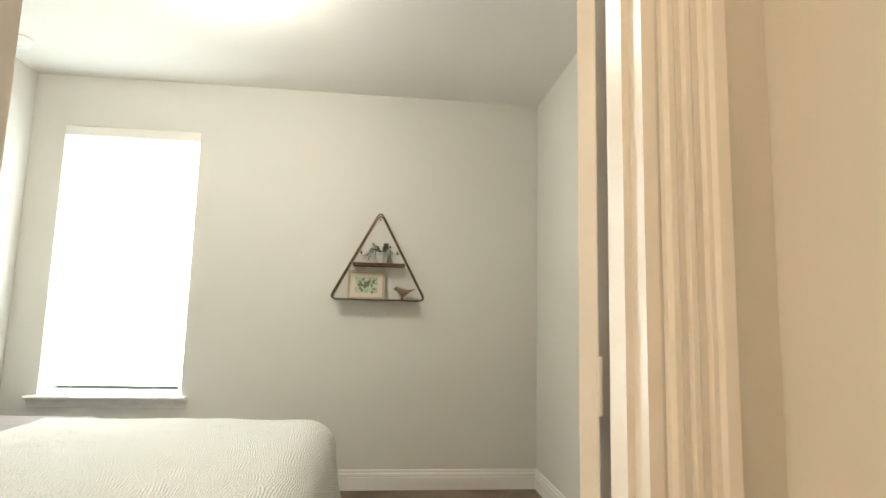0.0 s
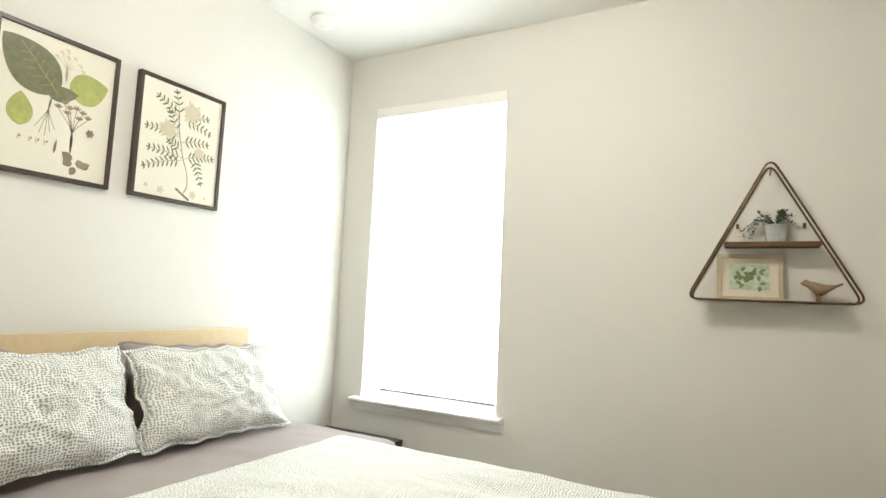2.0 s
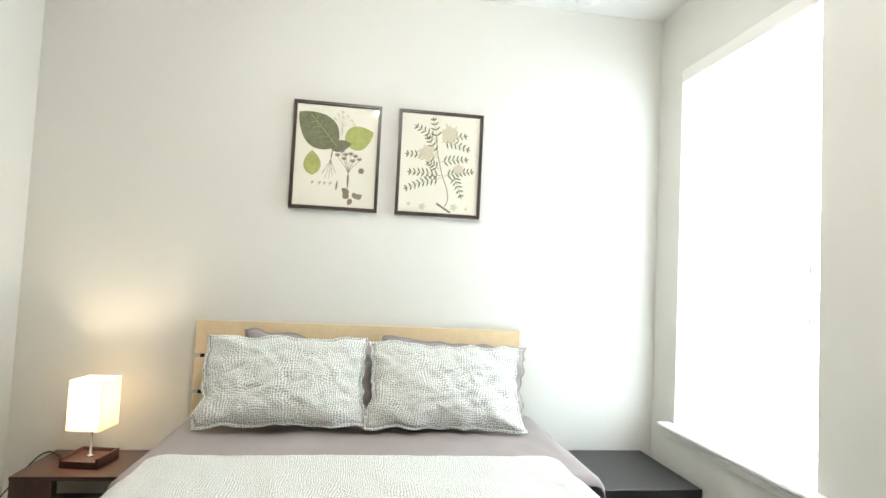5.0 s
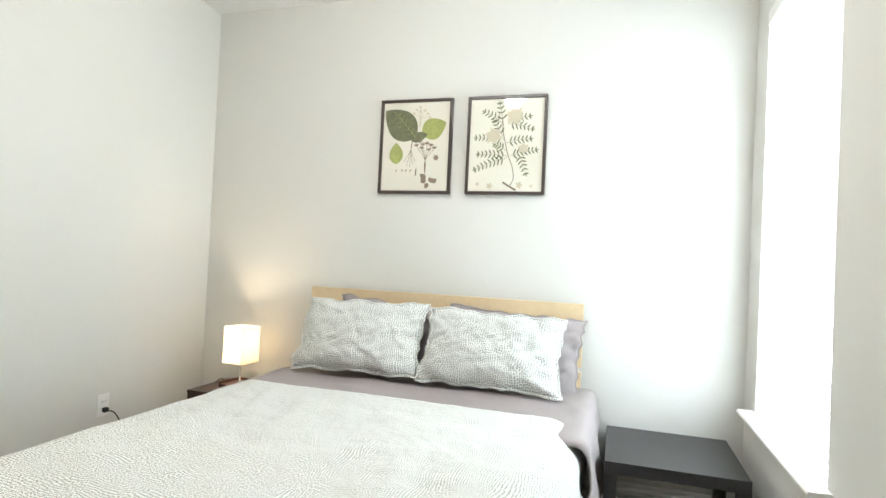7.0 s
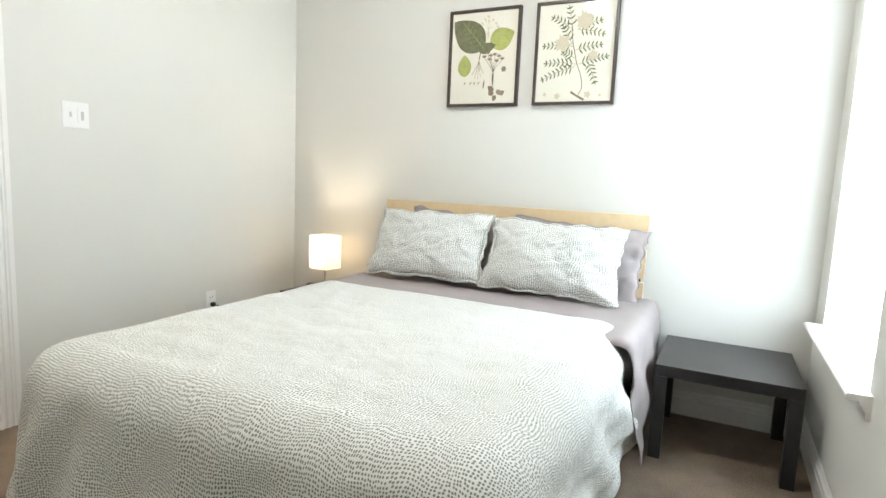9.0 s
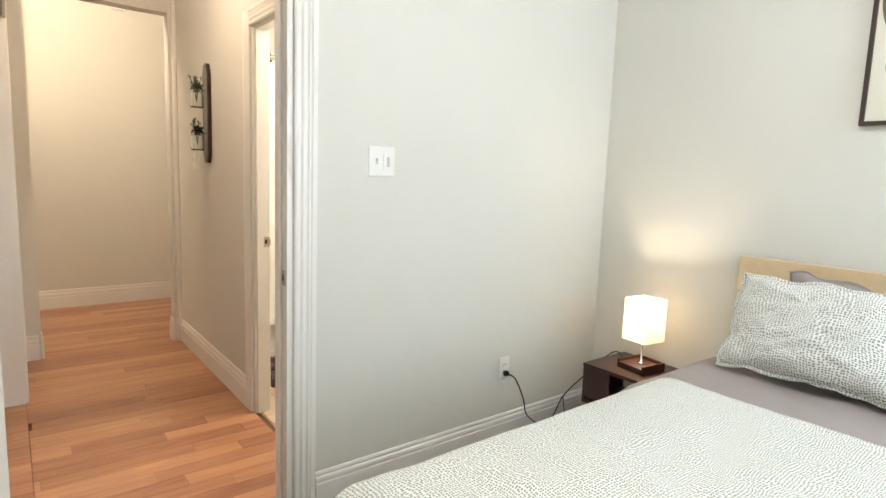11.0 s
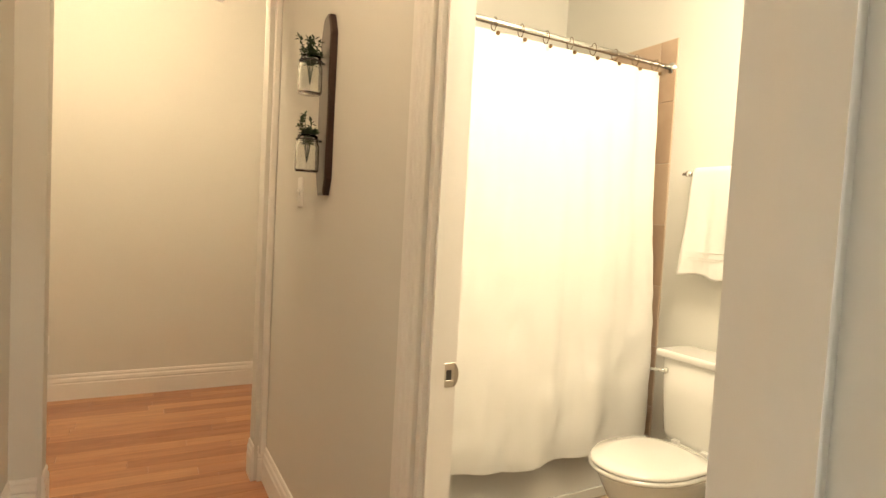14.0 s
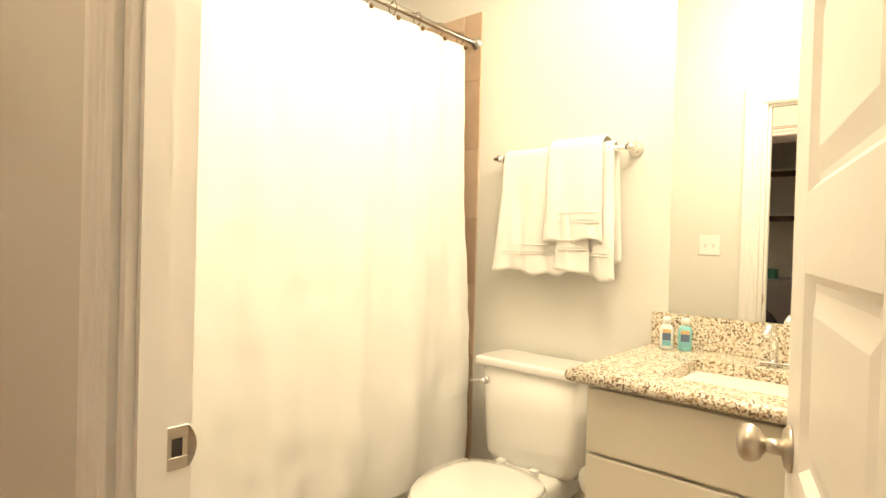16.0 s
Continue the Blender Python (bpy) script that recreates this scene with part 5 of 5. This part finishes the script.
toilet = thing("toilet", (BW + 0.005, -0.525, 0), "white ceramic toilet with its lid down", "toilet")
bm = bmesh.new()
sect = [(0.0, 0.10, 0.17), (0.05, 0.10, 0.17), (0.40, 0.12, 0.195)]
rings = []
for z, dx, dy in ((0.40, 0.17, 0.185), (0.43, 0.178, 0.193), (0.60, 0.186, 0.203), (0.755, 0.19, 0.21)):
    ring = []
    for a in range(24):
        q = 2 * math.pi * a / 24
        cx, cy = math.copysign(abs(math.cos(q)) ** 0.35, math.cos(q)), math.copysign(abs(math.sin(q)) ** 0.35, math.sin(q))
        ring.append(bm.verts.new((0.02 + dx / 2 + cx * dx / 2, cy * dy, z)))
    rings.append(ring)
for p, q in zip(rings, rings[1:]):
    for i in range(24):
        bm.faces.new((p[i], p[(i + 1) % 24], q[(i + 1) % 24], q[i]))
bm.faces.new(rings[0][::-1])
bm.faces.new(rings[-1])
part("tank", bm, CERAMIC, toilet, smooth=True)
bm = bmesh.new()
box(bm, 0.008, -0.222, 0.7555, 0.222, 0.222, 0.79, 0.012, 3)
part("tank_lid", bm, CERAMIC, toilet)
bm = bmesh.new()
lathe(bm, [(0.0001, 0), (0.014, 0), (0.014, 0.008), (0.0001, 0.01)], m=Matrix.Translation((0.211, -0.165, 0.70)) @ Matrix.Rotation(math.pi / 2, 4, "Y"), n=16)
tube(bm, [(0.222, -0.165, 0.70), (0.226, -0.20, 0.697), (0.226, -0.235, 0.690)], 0.007, 8)
part("flush_lever", bm, CHROME, toilet, smooth=True)


def oval(bm, loops, n=40):
    rings = []
    for cx, rx, ry, z, sq in loops:
        ring = []
        for a in range(n):
            q = 2 * math.pi * a / n
            c, s = math.cos(q), math.sin(q)
            back = 0.85 if c < 0 else 1.0
            ring.append(bm.verts.new((cx + math.copysign(abs(c) ** (sq if c < 0 else 1), c) * rx * back, s * ry, z)))
        rings.append(ring)
    for p, q in zip(rings, rings[1:]):
        for i in range(n):
            bm.faces.new((p[i], p[(i + 1) % n], q[(i + 1) % n], q[i]))
    bm.faces.new(rings[0][::-1])
    bm.faces.new(rings[-1])


bm = bmesh.new()
oval(bm, [(0.36, 0.20, 0.11, 0.0, 0.6), (0.36, 0.19, 0.10, 0.06, 0.6), (0.38, 0.19, 0.105, 0.16, 0.6), (0.42, 0.235, 0.15, 0.28, 0.6), (0.44, 0.255, 0.178, 0.36, 0.6), (0.44, 0.258, 0.182, 0.392, 0.6)])
box(bm, 0.03, -0.15, 0.30, 0.30, 0.15, 0.3995, 0.02, 2)
part("bowl", bm, CERAMIC, toilet, smooth=True)
bm = bmesh.new()
oval(bm, [(0.475, 0.252, 0.193, 0.3925, 0.5), (0.475, 0.258, 0.198, 0.400, 0.5), (0.475, 0.256, 0.196, 0.41, 0.5)])
part("seat", bm, CERAMIC, toilet, smooth=True)
bm = bmesh.new()
oval(bm, [(0.475, 0.250, 0.190, 0.4125, 0.5), (0.475, 0.254, 0.194, 0.420, 0.5), (0.475, 0.246, 0.186, 0.430, 0.5), (0.475, 0.19, 0.135, 0.436, 0.5)])
part("lid", bm, CERAMIC, toilet, smooth=True)
for y in (-0.07, 0.07):
    bm = bmesh.new()
    box(bm, 0.225, y - 0.015, 0.4, 0.25, y + 0.015, 0.43, 0.004)
    part("hinge", bm, CERAMIC, toilet)

# vanity
VY0, VX1, VZ = -0.115, -1.925, 0.86
van = thing("vanity_cabinet", (0, 0, 0), "cream painted vanity cabinet with flat drawer fronts", "vanity")
VAN = mat("vanity_paint", (0.76, 0.72, 0.62), 0.4, vary=0.03, bump=0.05, scale=40)
part("body", boxes((BW + 0.001, VY0, 0.10, VX1 - 0.02, SH - 0.002, VZ - 0.001)), VAN, van)
part("plinth", boxes((BW + 0.001, VY0 + 0.01, 0, VX1 - 0.08, SH - 0.002, 0.0995)), VAN, van)
part("false_front", boxes((VX1 - 0.0195, VY0 + 0.01, 0.675, VX1, SH - 0.01, 0.845), bevel=0.003), VAN, van)
part("drawer_front", boxes((VX1 - 0.0195, VY0 + 0.01, 0.40, VX1, 0.27, 0.665), bevel=0.004), VAN, van)
part("drawer_front", boxes((VX1 - 0.0195, VY0 + 0.01, 0.12, VX1, 0.27, 0.39), bevel=0.004), VAN, van)
part("cabinet_door", boxes((VX1 - 0.0195, 0.28, 0.12, VX1, SH - 0.01, 0.665), bevel=0.004), VAN, van)

GRAN = bpy.data.materials.new("granite")
GRAN.use_nodes = True
_n = GRAN.node_tree
_b = _n.nodes["Principled BSDF"]
_b.inputs["Roughness"].default_value = 0.15
_tc = _n.nodes.new("ShaderNodeTexCoord")
_v = _n.nodes.new("ShaderNodeTexVoronoi")
_v.inputs["Scale"].default_value = 210
_v.inputs["Randomness"].default_value = 1.0
_nz = _n.nodes.new("ShaderNodeTexNoise")
_nz.inputs["Scale"].default_value, _nz.inputs["Detail"].default_value = 38, 6
_mx = _n.nodes.new("ShaderNodeVectorMath")
_mx.operation = "MULTIPLY_ADD"
_mx.inputs[1].default_value = (0.012, 0.012, 0.012)
_n.links.new(_tc.outputs["Object"], _nz.inputs["Vector"])
_n.links.new(_nz.outputs["Color"], _mx.inputs[0])
_n.links.new(_tc.outputs["Object"], _mx.inputs[2])
_n.links.new(_mx.outputs[0], _v.inputs["Vector"])
_sx = _n.nodes.new("ShaderNodeSeparateColor")
_n.links.new(_v.outputs["Color"], _sx.inputs[0])
_r = _n.nodes.new("ShaderNodeValToRGB")
_r.color_ramp.interpolation = "CONSTANT"
_r.color_ramp.elements[0].color = (0.17, 0.125, 0.09, 1)
_r.color_ramp.elements[1].position = 0.14
_r.color_ramp.elements[1].color = (0.34, 0.24, 0.14, 1)
for pos, col in ((0.28, (0.52, 0.43, 0.31, 1)), (0.42, (0.68, 0.62, 0.50, 1)), (0.75, (0.76, 0.72, 0.62, 1))):
    e = _r.color_ramp.elements.new(pos)
    e.color = col
_n.links.new(_sx.outputs[0], _r.inputs[0])
_n.links.new(_r.outputs[0], _b.inputs["Base Color"])

top = thing("countertop", (0, 0, 0), "speckled beige granite countertop on the vanity", "countertop")
SX0, SX1, SY0, SY1 = -2.30, -2.00, 0.06, 0.50
CX, CY = -1.895, -0.14
part("slab", boxes((SX1, CY, VZ, CX, SH - 0.002, VZ + 0.035), (BW + 0.001, CY, VZ, SX0, SH - 0.002, VZ + 0.035), (SX0, CY, VZ, SX1, SY0, VZ + 0.035), (SX0, SY1, VZ, SX1, SH - 0.002, VZ + 0.035)), GRAN, top)
bm = bmesh.new()
tube(bm, [(CX, CY, VZ + 0.0175), (CX, SH - 0.004, VZ + 0.0175)], 0.0175, 14)
tube(bm, [(CX, CY, VZ + 0.0175), (BW + 0.003, CY, VZ + 0.0175)], 0.0175, 14)
bmesh.ops.create_uvsphere(bm, u_segments=14, v_segments=8, radius=0.0174, matrix=Matrix.Translation((CX, CY, VZ + 0.0175)))
part("edge_moulding", bm, GRAN, top, smooth=True)
part("backsplash", boxes((BW + 0.001, CY, VZ + 0.0355, BW + 0.02, SH - 0.002, VZ + 0.145), bevel=0.002), GRAN, top)
sink = thing("sink", (0, 0, 0), "white rectangular basin set under the granite", "sink")
bm = bmesh.new()
lo = []
for k, (ins_, z) in enumerate(((-0.012, VZ - 0.0005), (0.004, VZ - 0.0005), (0.012, VZ - 0.05), (0.03, VZ - 0.12), (0.06, VZ - 0.135))):
    x0, x1, y0, y1 = SX0 + ins_, SX1 - ins_, SY0 + ins_, SY1 - ins_
    ring = []
    for a in range(32):
        q = 2 * math.pi * a / 32
        c, s = math.copysign(abs(math.cos(q)) ** 0.3, math.cos(q)), math.copysign(abs(math.sin(q)) ** 0.3, math.sin(q))
        ring.append(bm.verts.new(((x0 + x1) / 2 + c * (x1 - x0) / 2, (y0 + y1) / 2 + s * (y1 - y0) / 2, z)))
    lo.append(ring)
for p, q in zip(lo, lo[1:]):
    for i in range(32):
        bm.faces.new((p[i], p[(i + 1) % 32], q[(i + 1) % 32], q[i]))
bm.faces.new(lo[-1])
part("basin", bm, CERAMIC, sink, smooth=True)
bm = bmesh.new()
lathe(bm, [(0.0001, 0), (0.014, 0), (0.012, 0.004), (0.0001, 0.004)], m=Matrix.Translation((SX0 + 0.022, 0.28, VZ - 0.045)) @ Matrix.Rotation(math.pi / 2, 4, "Y"), n=18)
part("overflow", bm, NICKEL, sink, smooth=True)

fau = thing("faucet", (-2.385, 0.265, VZ + 0.0355), "chrome bathroom faucet behind the basin", "faucet")
bm = bmesh.new()
box(bm, -0.028, -0.055, 0, 0.028, 0.055, 0.012, 0.005, 3)
part("base", bm, CHROME, fau)
bm = bmesh.new()
tube(bm, smooth_path([(0, -0.02, 0.012), (0.0, -0.02, 0.06), (0.02, -0.02, 0.10), (0.07, -0.02, 0.115), (0.115, -0.02, 0.095)], 6), 0.011, 12)
part("spout", bm, CHROME, fau, smooth=True)
bm = bmesh.new()
lathe(bm, [(0.0001, 0.012), (0.016, 0.012), (0.013, 0.03), (0.014, 0.05), (0.008, 0.058), (0.0001, 0.06)], (0, 0.035, 0), 20)
tube(bm, [(0, 0.035, 0.055), (0.0, 0.075, 0.066)], 0.005, 8)
part("handle", bm, CHROME, fau, smooth=True)

LAB = mat("label_navy", (0.10, 0.14, 0.22), 0.4)
LAB2 = mat("label_orange", (0.62, 0.42, 0.18), 0.4)
for (x, y), col, label in (((-2.395, -0.065), (0.74, 0.78, 0.76), "white lotion bottle with a blue label and white cap"), ((-2.41, -0.012), (0.25, 0.60, 0.62), "turquoise soap bottle with a blue label and white cap")):
    b = thing("lotion_bottle", (x, y, VZ + 0.0355), label, "bottle", turn=20)
    bm = bmesh.new()
    lathe(bm, [(0.0001, 0), (0.019, 0), (0.021, 0.006), (0.021, 0.066), (0.016, 0.078), (0.009, 0.082), (0.0001, 0.082)], n=28, sy=1.0, sx=0.7)
    part("body", bm, mat("bottle_" + label[:5], col, 0.3), b, smooth=True)
    bm = bmesh.new()
    lathe(bm, [(0.0001, 0.0822), (0.012, 0.0822), (0.012, 0.102), (0.010, 0.105), (0.0001, 0.105)], n=20)
    part("cap", bm, PLASTIC, b, smooth=True)
    part("label", boxes((0.012, -0.013, 0.030, 0.0155, 0.013, 0.054)), LAB, b)
    part("label", boxes((0.012, -0.013, 0.0545, 0.0152, 0.013, 0.066)), LAB2, b)
    part("label", boxes((0.012, -0.013, 0.012, 0.0152, 0.013, 0.0295)), mat("label_teal", (0.2, 0.5, 0.55), 0.4), b)

mir = thing("mirror", (BW, 0.0, 0), "frameless wall mirror over the vanity", "mirror")
MIR = mat("mirror_glass", (0.9, 0.9, 0.88), 0.0, 1.0, vary=0.0)
part("glass", boxes((0.001, -0.09, VZ + 0.147, 0.007, SH - 0.003, 2.4)), MIR, mir)

tp = thing("toilet_paper_holder", (-2.16, VY0 + 0.003, 0.60), "chrome ring holder with a toilet roll on the vanity side", "toilet paper holder")
bm = bmesh.new()
lathe(bm, [(0.0001, 0.0), (0.018, 0.0), (0.016, 0.008), (0.006, 0.012), (0.006, 0.03), (0.0001, 0.03)], m=Matrix.Rotation(math.pi / 2, 4, "X"), n=18)
tube(bm, smooth_path([(0, -0.03, 0), (0.0, -0.055, -0.015), (0.0, -0.06, -0.05), (0, -0.05, -0.085), (0, -0.03, -0.09)], 5), 0.004, 8)
part("ring", bm, CHROME, tp, smooth=True)
bm = bmesh.new()
mroll = Matrix.Translation((-0.05, -0.055, -0.09)) @ Matrix.Rotation(math.pi / 2, 4, "Y")
lathe(bm, [(0.02, 0), (0.052, 0), (0.052, 0.10), (0.02, 0.10)], m=mroll, n=32)
part("roll", bm, TOWELM, tp, "white toilet roll", smooth=True)

rug = thing("bath_mat", (-1.42, -0.70, 0.001), "shaggy dark brown bath mat with a pale pattern, before the tub", "bath mat")
part("backing", boxes((-0.42, -0.26, 0, 0.42, 0.26, 0.010)), DARKBOX, rug)
bm = bmesh.new()
rnd = random.Random(9)
tufts = []
faces = []
for k in range(9000):
    x, y = rnd.uniform(-0.42, 0.42), rnd.uniform(-0.26, 0.26)
    a = rnd.uniform(0, 6.28)
    dx, dy = rnd.uniform(-0.012, 0.012), rnd.uniform(-0.012, 0.012)
    w = 0.0035
    i0 = len(tufts)
    tufts += [(x + w * math.cos(a), y + w * math.sin(a), 0.009), (x + w * math.cos(a + 2.1), y + w * math.sin(a + 2.1), 0.009), (x + w * math.cos(a + 4.2), y + w * math.sin(a + 4.2), 0.009), (x + dx, y + dy, 0.026 + rnd.uniform(0, 0.008))]
    faces += [(i0, i0 + 1, i0 + 3), (i0 + 1, i0 + 2, i0 + 3), (i0 + 2, i0, i0 + 3)]
bm.free()
me = bpy.data.meshes.new("pile")
me.from_pydata(tufts, [], faces)
RUGM = mat("rug_pile", (0.16, 0.10, 0.09), 0.95, scale=30, big=7, color2=(0.05, 0.03, 0.028))
_n = RUGM.node_tree
me.materials.append(RUGM)
pile = new("pile", me)
pile.parent = rug
tagged(pile, kind="stuff")
bm = bmesh.new()
me2 = bpy.data.meshes.new("pale_pile")
sel, fs = [], []
for k in range(0, len(tufts), 4):
    x, y = tufts[k + 3][0], tufts[k + 3][1]
    if noise.noise(Vector((x * 7, y * 7, 3))) > 0.12:
        i0 = len(sel)
        sel += [(p[0] + 0.004, p[1] + 0.003, p[2] + (0.003 if q == 3 else 0)) for q, p in enumerate(tufts[k:k + 4])]
        fs += [(i0, i0 + 1, i0 + 3), (i0 + 1, i0 + 2, i0 + 3), (i0 + 2, i0, i0 + 3)]
me2.from_pydata(sel, [], fs)
me2.materials.append(mat("rug_pale", (0.42, 0.32, 0.26), 0.95))
p2 = new("pale_pile", me2)
p2.parent = rug
tagged(p2, kind="stuff")
bm.free()

# ---- tiles and floor boards, as pieces ----


def varied(name, c1, c2, rough, scale=(1, 1, 1), bump=0.15, gs=14):
    m = bpy.data.materials.new(name)
    m.use_nodes = True
    nt = m.node_tree
    b = nt.nodes["Principled BSDF"]
    b.inputs["Roughness"].default_value = rough
    oi = nt.nodes.new("ShaderNodeObjectInfo")
    tc = nt.nodes.new("ShaderNodeTexCoord")
    mp = nt.nodes.new("ShaderNodeMapping")
    mp.inputs["Scale"].default_value = scale
    cmb = nt.nodes.new("ShaderNodeVectorMath")
    cmb.operation = "MULTIPLY_ADD"
    cmb.inputs[1].default_value = (37, 11, 5)
    nt.links.new(oi.outputs["Random"], cmb.inputs[0])
    nt.links.new(tc.outputs["Object"], cmb.inputs[2])
    nt.links.new(cmb.outputs[0], mp.inputs[0])
    nz = nt.nodes.new("ShaderNodeTexNoise")
    nz.inputs["Scale"].default_value, nz.inputs["Detail"].default_value, nz.inputs["Distortion"].default_value = gs, 6, 0.6
    nt.links.new(mp.outputs[0], nz.inputs["Vector"])
    mr = nt.nodes.new("ShaderNodeMath")
    mr.operation = "MULTIPLY_ADD"
    mr.inputs[1].default_value = 0.75
    nt.links.new(oi.outputs["Random"], mr.inputs[0])
    ad = nt.nodes.new("ShaderNodeMath")
    ad.operation = "MULTIPLY_ADD"
    ad.inputs[1].default_value, ad.inputs[2].default_value = 1.1, -0.42
    nt.links.new(nz.outputs[0], ad.inputs[0])
    nt.links.new(ad.outputs[0], mr.inputs[2])
    mx = nt.nodes.new("ShaderNodeMix")
    mx.data_type = "RGBA"
    mx.clamp_factor = True
    mx.inputs[6].default_value, mx.inputs[7].default_value = (*c1, 1), (*c2, 1)
    nt.links.new(mr.outputs[0], mx.inputs[0])
    nt.links.new(mx.outputs[2], b.inputs["Base Color"])
    bp = nt.nodes.new("ShaderNodeBump")
    bp.inputs["Strength"].default_value, bp.inputs["Distance"].default_value = bump, 0.001
    nt.links.new(nz.outputs[0], bp.inputs["Height"])
    nt.links.new(bp.outputs[0], b.inputs["Normal"])
    return m


BOARDM = varied("hall_plank", (0.57, 0.30, 0.155), (0.28, 0.112, 0.06), 0.32, (1.2, 12, 1), gs=3)
TILEV = varied("wall_tile", (0.55, 0.42, 0.31), (0.42, 0.30, 0.21), 0.35, gs=8)
FTILE = varied("floor_tile", (0.62, 0.50, 0.36), (0.52, 0.40, 0.28), 0.35, gs=8)
cache = {}


def piece(name, w, h, t, material, place, parent, axis="z"):
    key = (name, round(w, 3), round(h, 3), axis)
    if key not in cache:
        bm = bmesh.new()
        if axis == "z":
            box(bm, 0, 0, 0, w, h, t)
            c = t
        elif axis == "x":
            box(bm, 0, 0, 0, t, w, h)
        else:
            box(bm, 0, 0, 0, w, t, h)
        bmesh.ops.bevel(bm, geom=bm.edges[:], offset=0.0012, segments=1, affect="EDGES")
        me = bpy.data.meshes.new(name)
        bm.to_mesh(me)
        bm.free()
        me.materials.append(material)
        cache[key] = me
    ob = new(name, cache[key])
    ob.parent = parent
    ob.location = place
    return ob


rnd = random.Random(21)
PW = 0.095


def boards(x0, x1, y0, y1):
    y = y0
    k = 0
    while y < y1 - 0.01:
        w = min(PW, y1 - y) - 0.0012
        x = x0 - rnd.uniform(0, 1.1)
        while x < x1:
            ln = rnd.choice((0.6, 0.9, 1.2))
            a, b = max(x, x0), min(x + ln, x1)
            if b - a > 0.02:
                piece("plank", round(b - a - 0.0012, 3), w, 0.012, BOARDM, (a, y, -0.0119), floor_hall)
            x += ln
        y += PW


boards(HW + 0.001, HE - 0.001, HY, 0.77)
boards(OW + 0.001, OE - 0.001, HY2, HY)
boards(-1.95, 1.75, FAR + 0.001, HY2 - 0.0005)
boards(HE, HN - 0.001, LD0 + 0.02, 0.77)
boards(HN1, 1.74, -1.5, 0.29)

ts = 0.305
y = TUB + 0.015
for ix in range(6):
    for iy in range(6):
        x = BW + 0.002 + ix * ts
        yy = TUB + 0.015 + iy * ts
        w = min(ts, BE + 0.05 - x) - 0.004
        h = min(ts, SH - yy) - 0.004
        if w > 0.02 and h > 0.02:
            piece("tile", w, h, 0.0065, FTILE, (x, yy, -0.006), floor_bath)

surround = structure("tile_surround", boxes((BW + 0.0005, BSOUTH + 0.0005, TZ, BW + 0.006, -0.925, 2.24), (BW + 0.006, BSOUTH + 0.0005, TZ, BE - 0.001, BSOUTH + 0.006, 2.24), (BW + 0.0005, TUB + 0.002, 0.0, BW + 0.006, -0.925, TZ - 0.0005)), GROUT, "beige tile surround of the tub")
TS2 = 0.30
zrow = 2.24
while zrow > 0.05:
    z0 = max(zrow - TS2, 0.0)
    h = zrow - z0 - 0.003
    yy = -0.925
    first = True
    while yy > BSOUTH + 0.03:
        w = 0.10 if first else min(TS2, yy - BSOUTH - 0.004)
        low = z0 < TZ - 0.05
        if not (low and not first):
            if not low or first:
                wq = w if not low else 0.068
                piece("tile", wq - 0.003, h, 0.006, TILEV, (BW + 0.0055, yy - wq + 0.002, z0), surround, "x")
        yy -= w
        first = False
        if low:
            break
    xx = BW + 0.013
    while xx < BE - 0.03 and z0 > TZ - 0.05:
        w = min(TS2, BE - 0.002 - xx)
        piece("tile", w - 0.003, h, 0.006, TILEV, (xx, BSOUTH + 0.0055, z0), surround, "y")
        xx += w
    zrow -= TS2
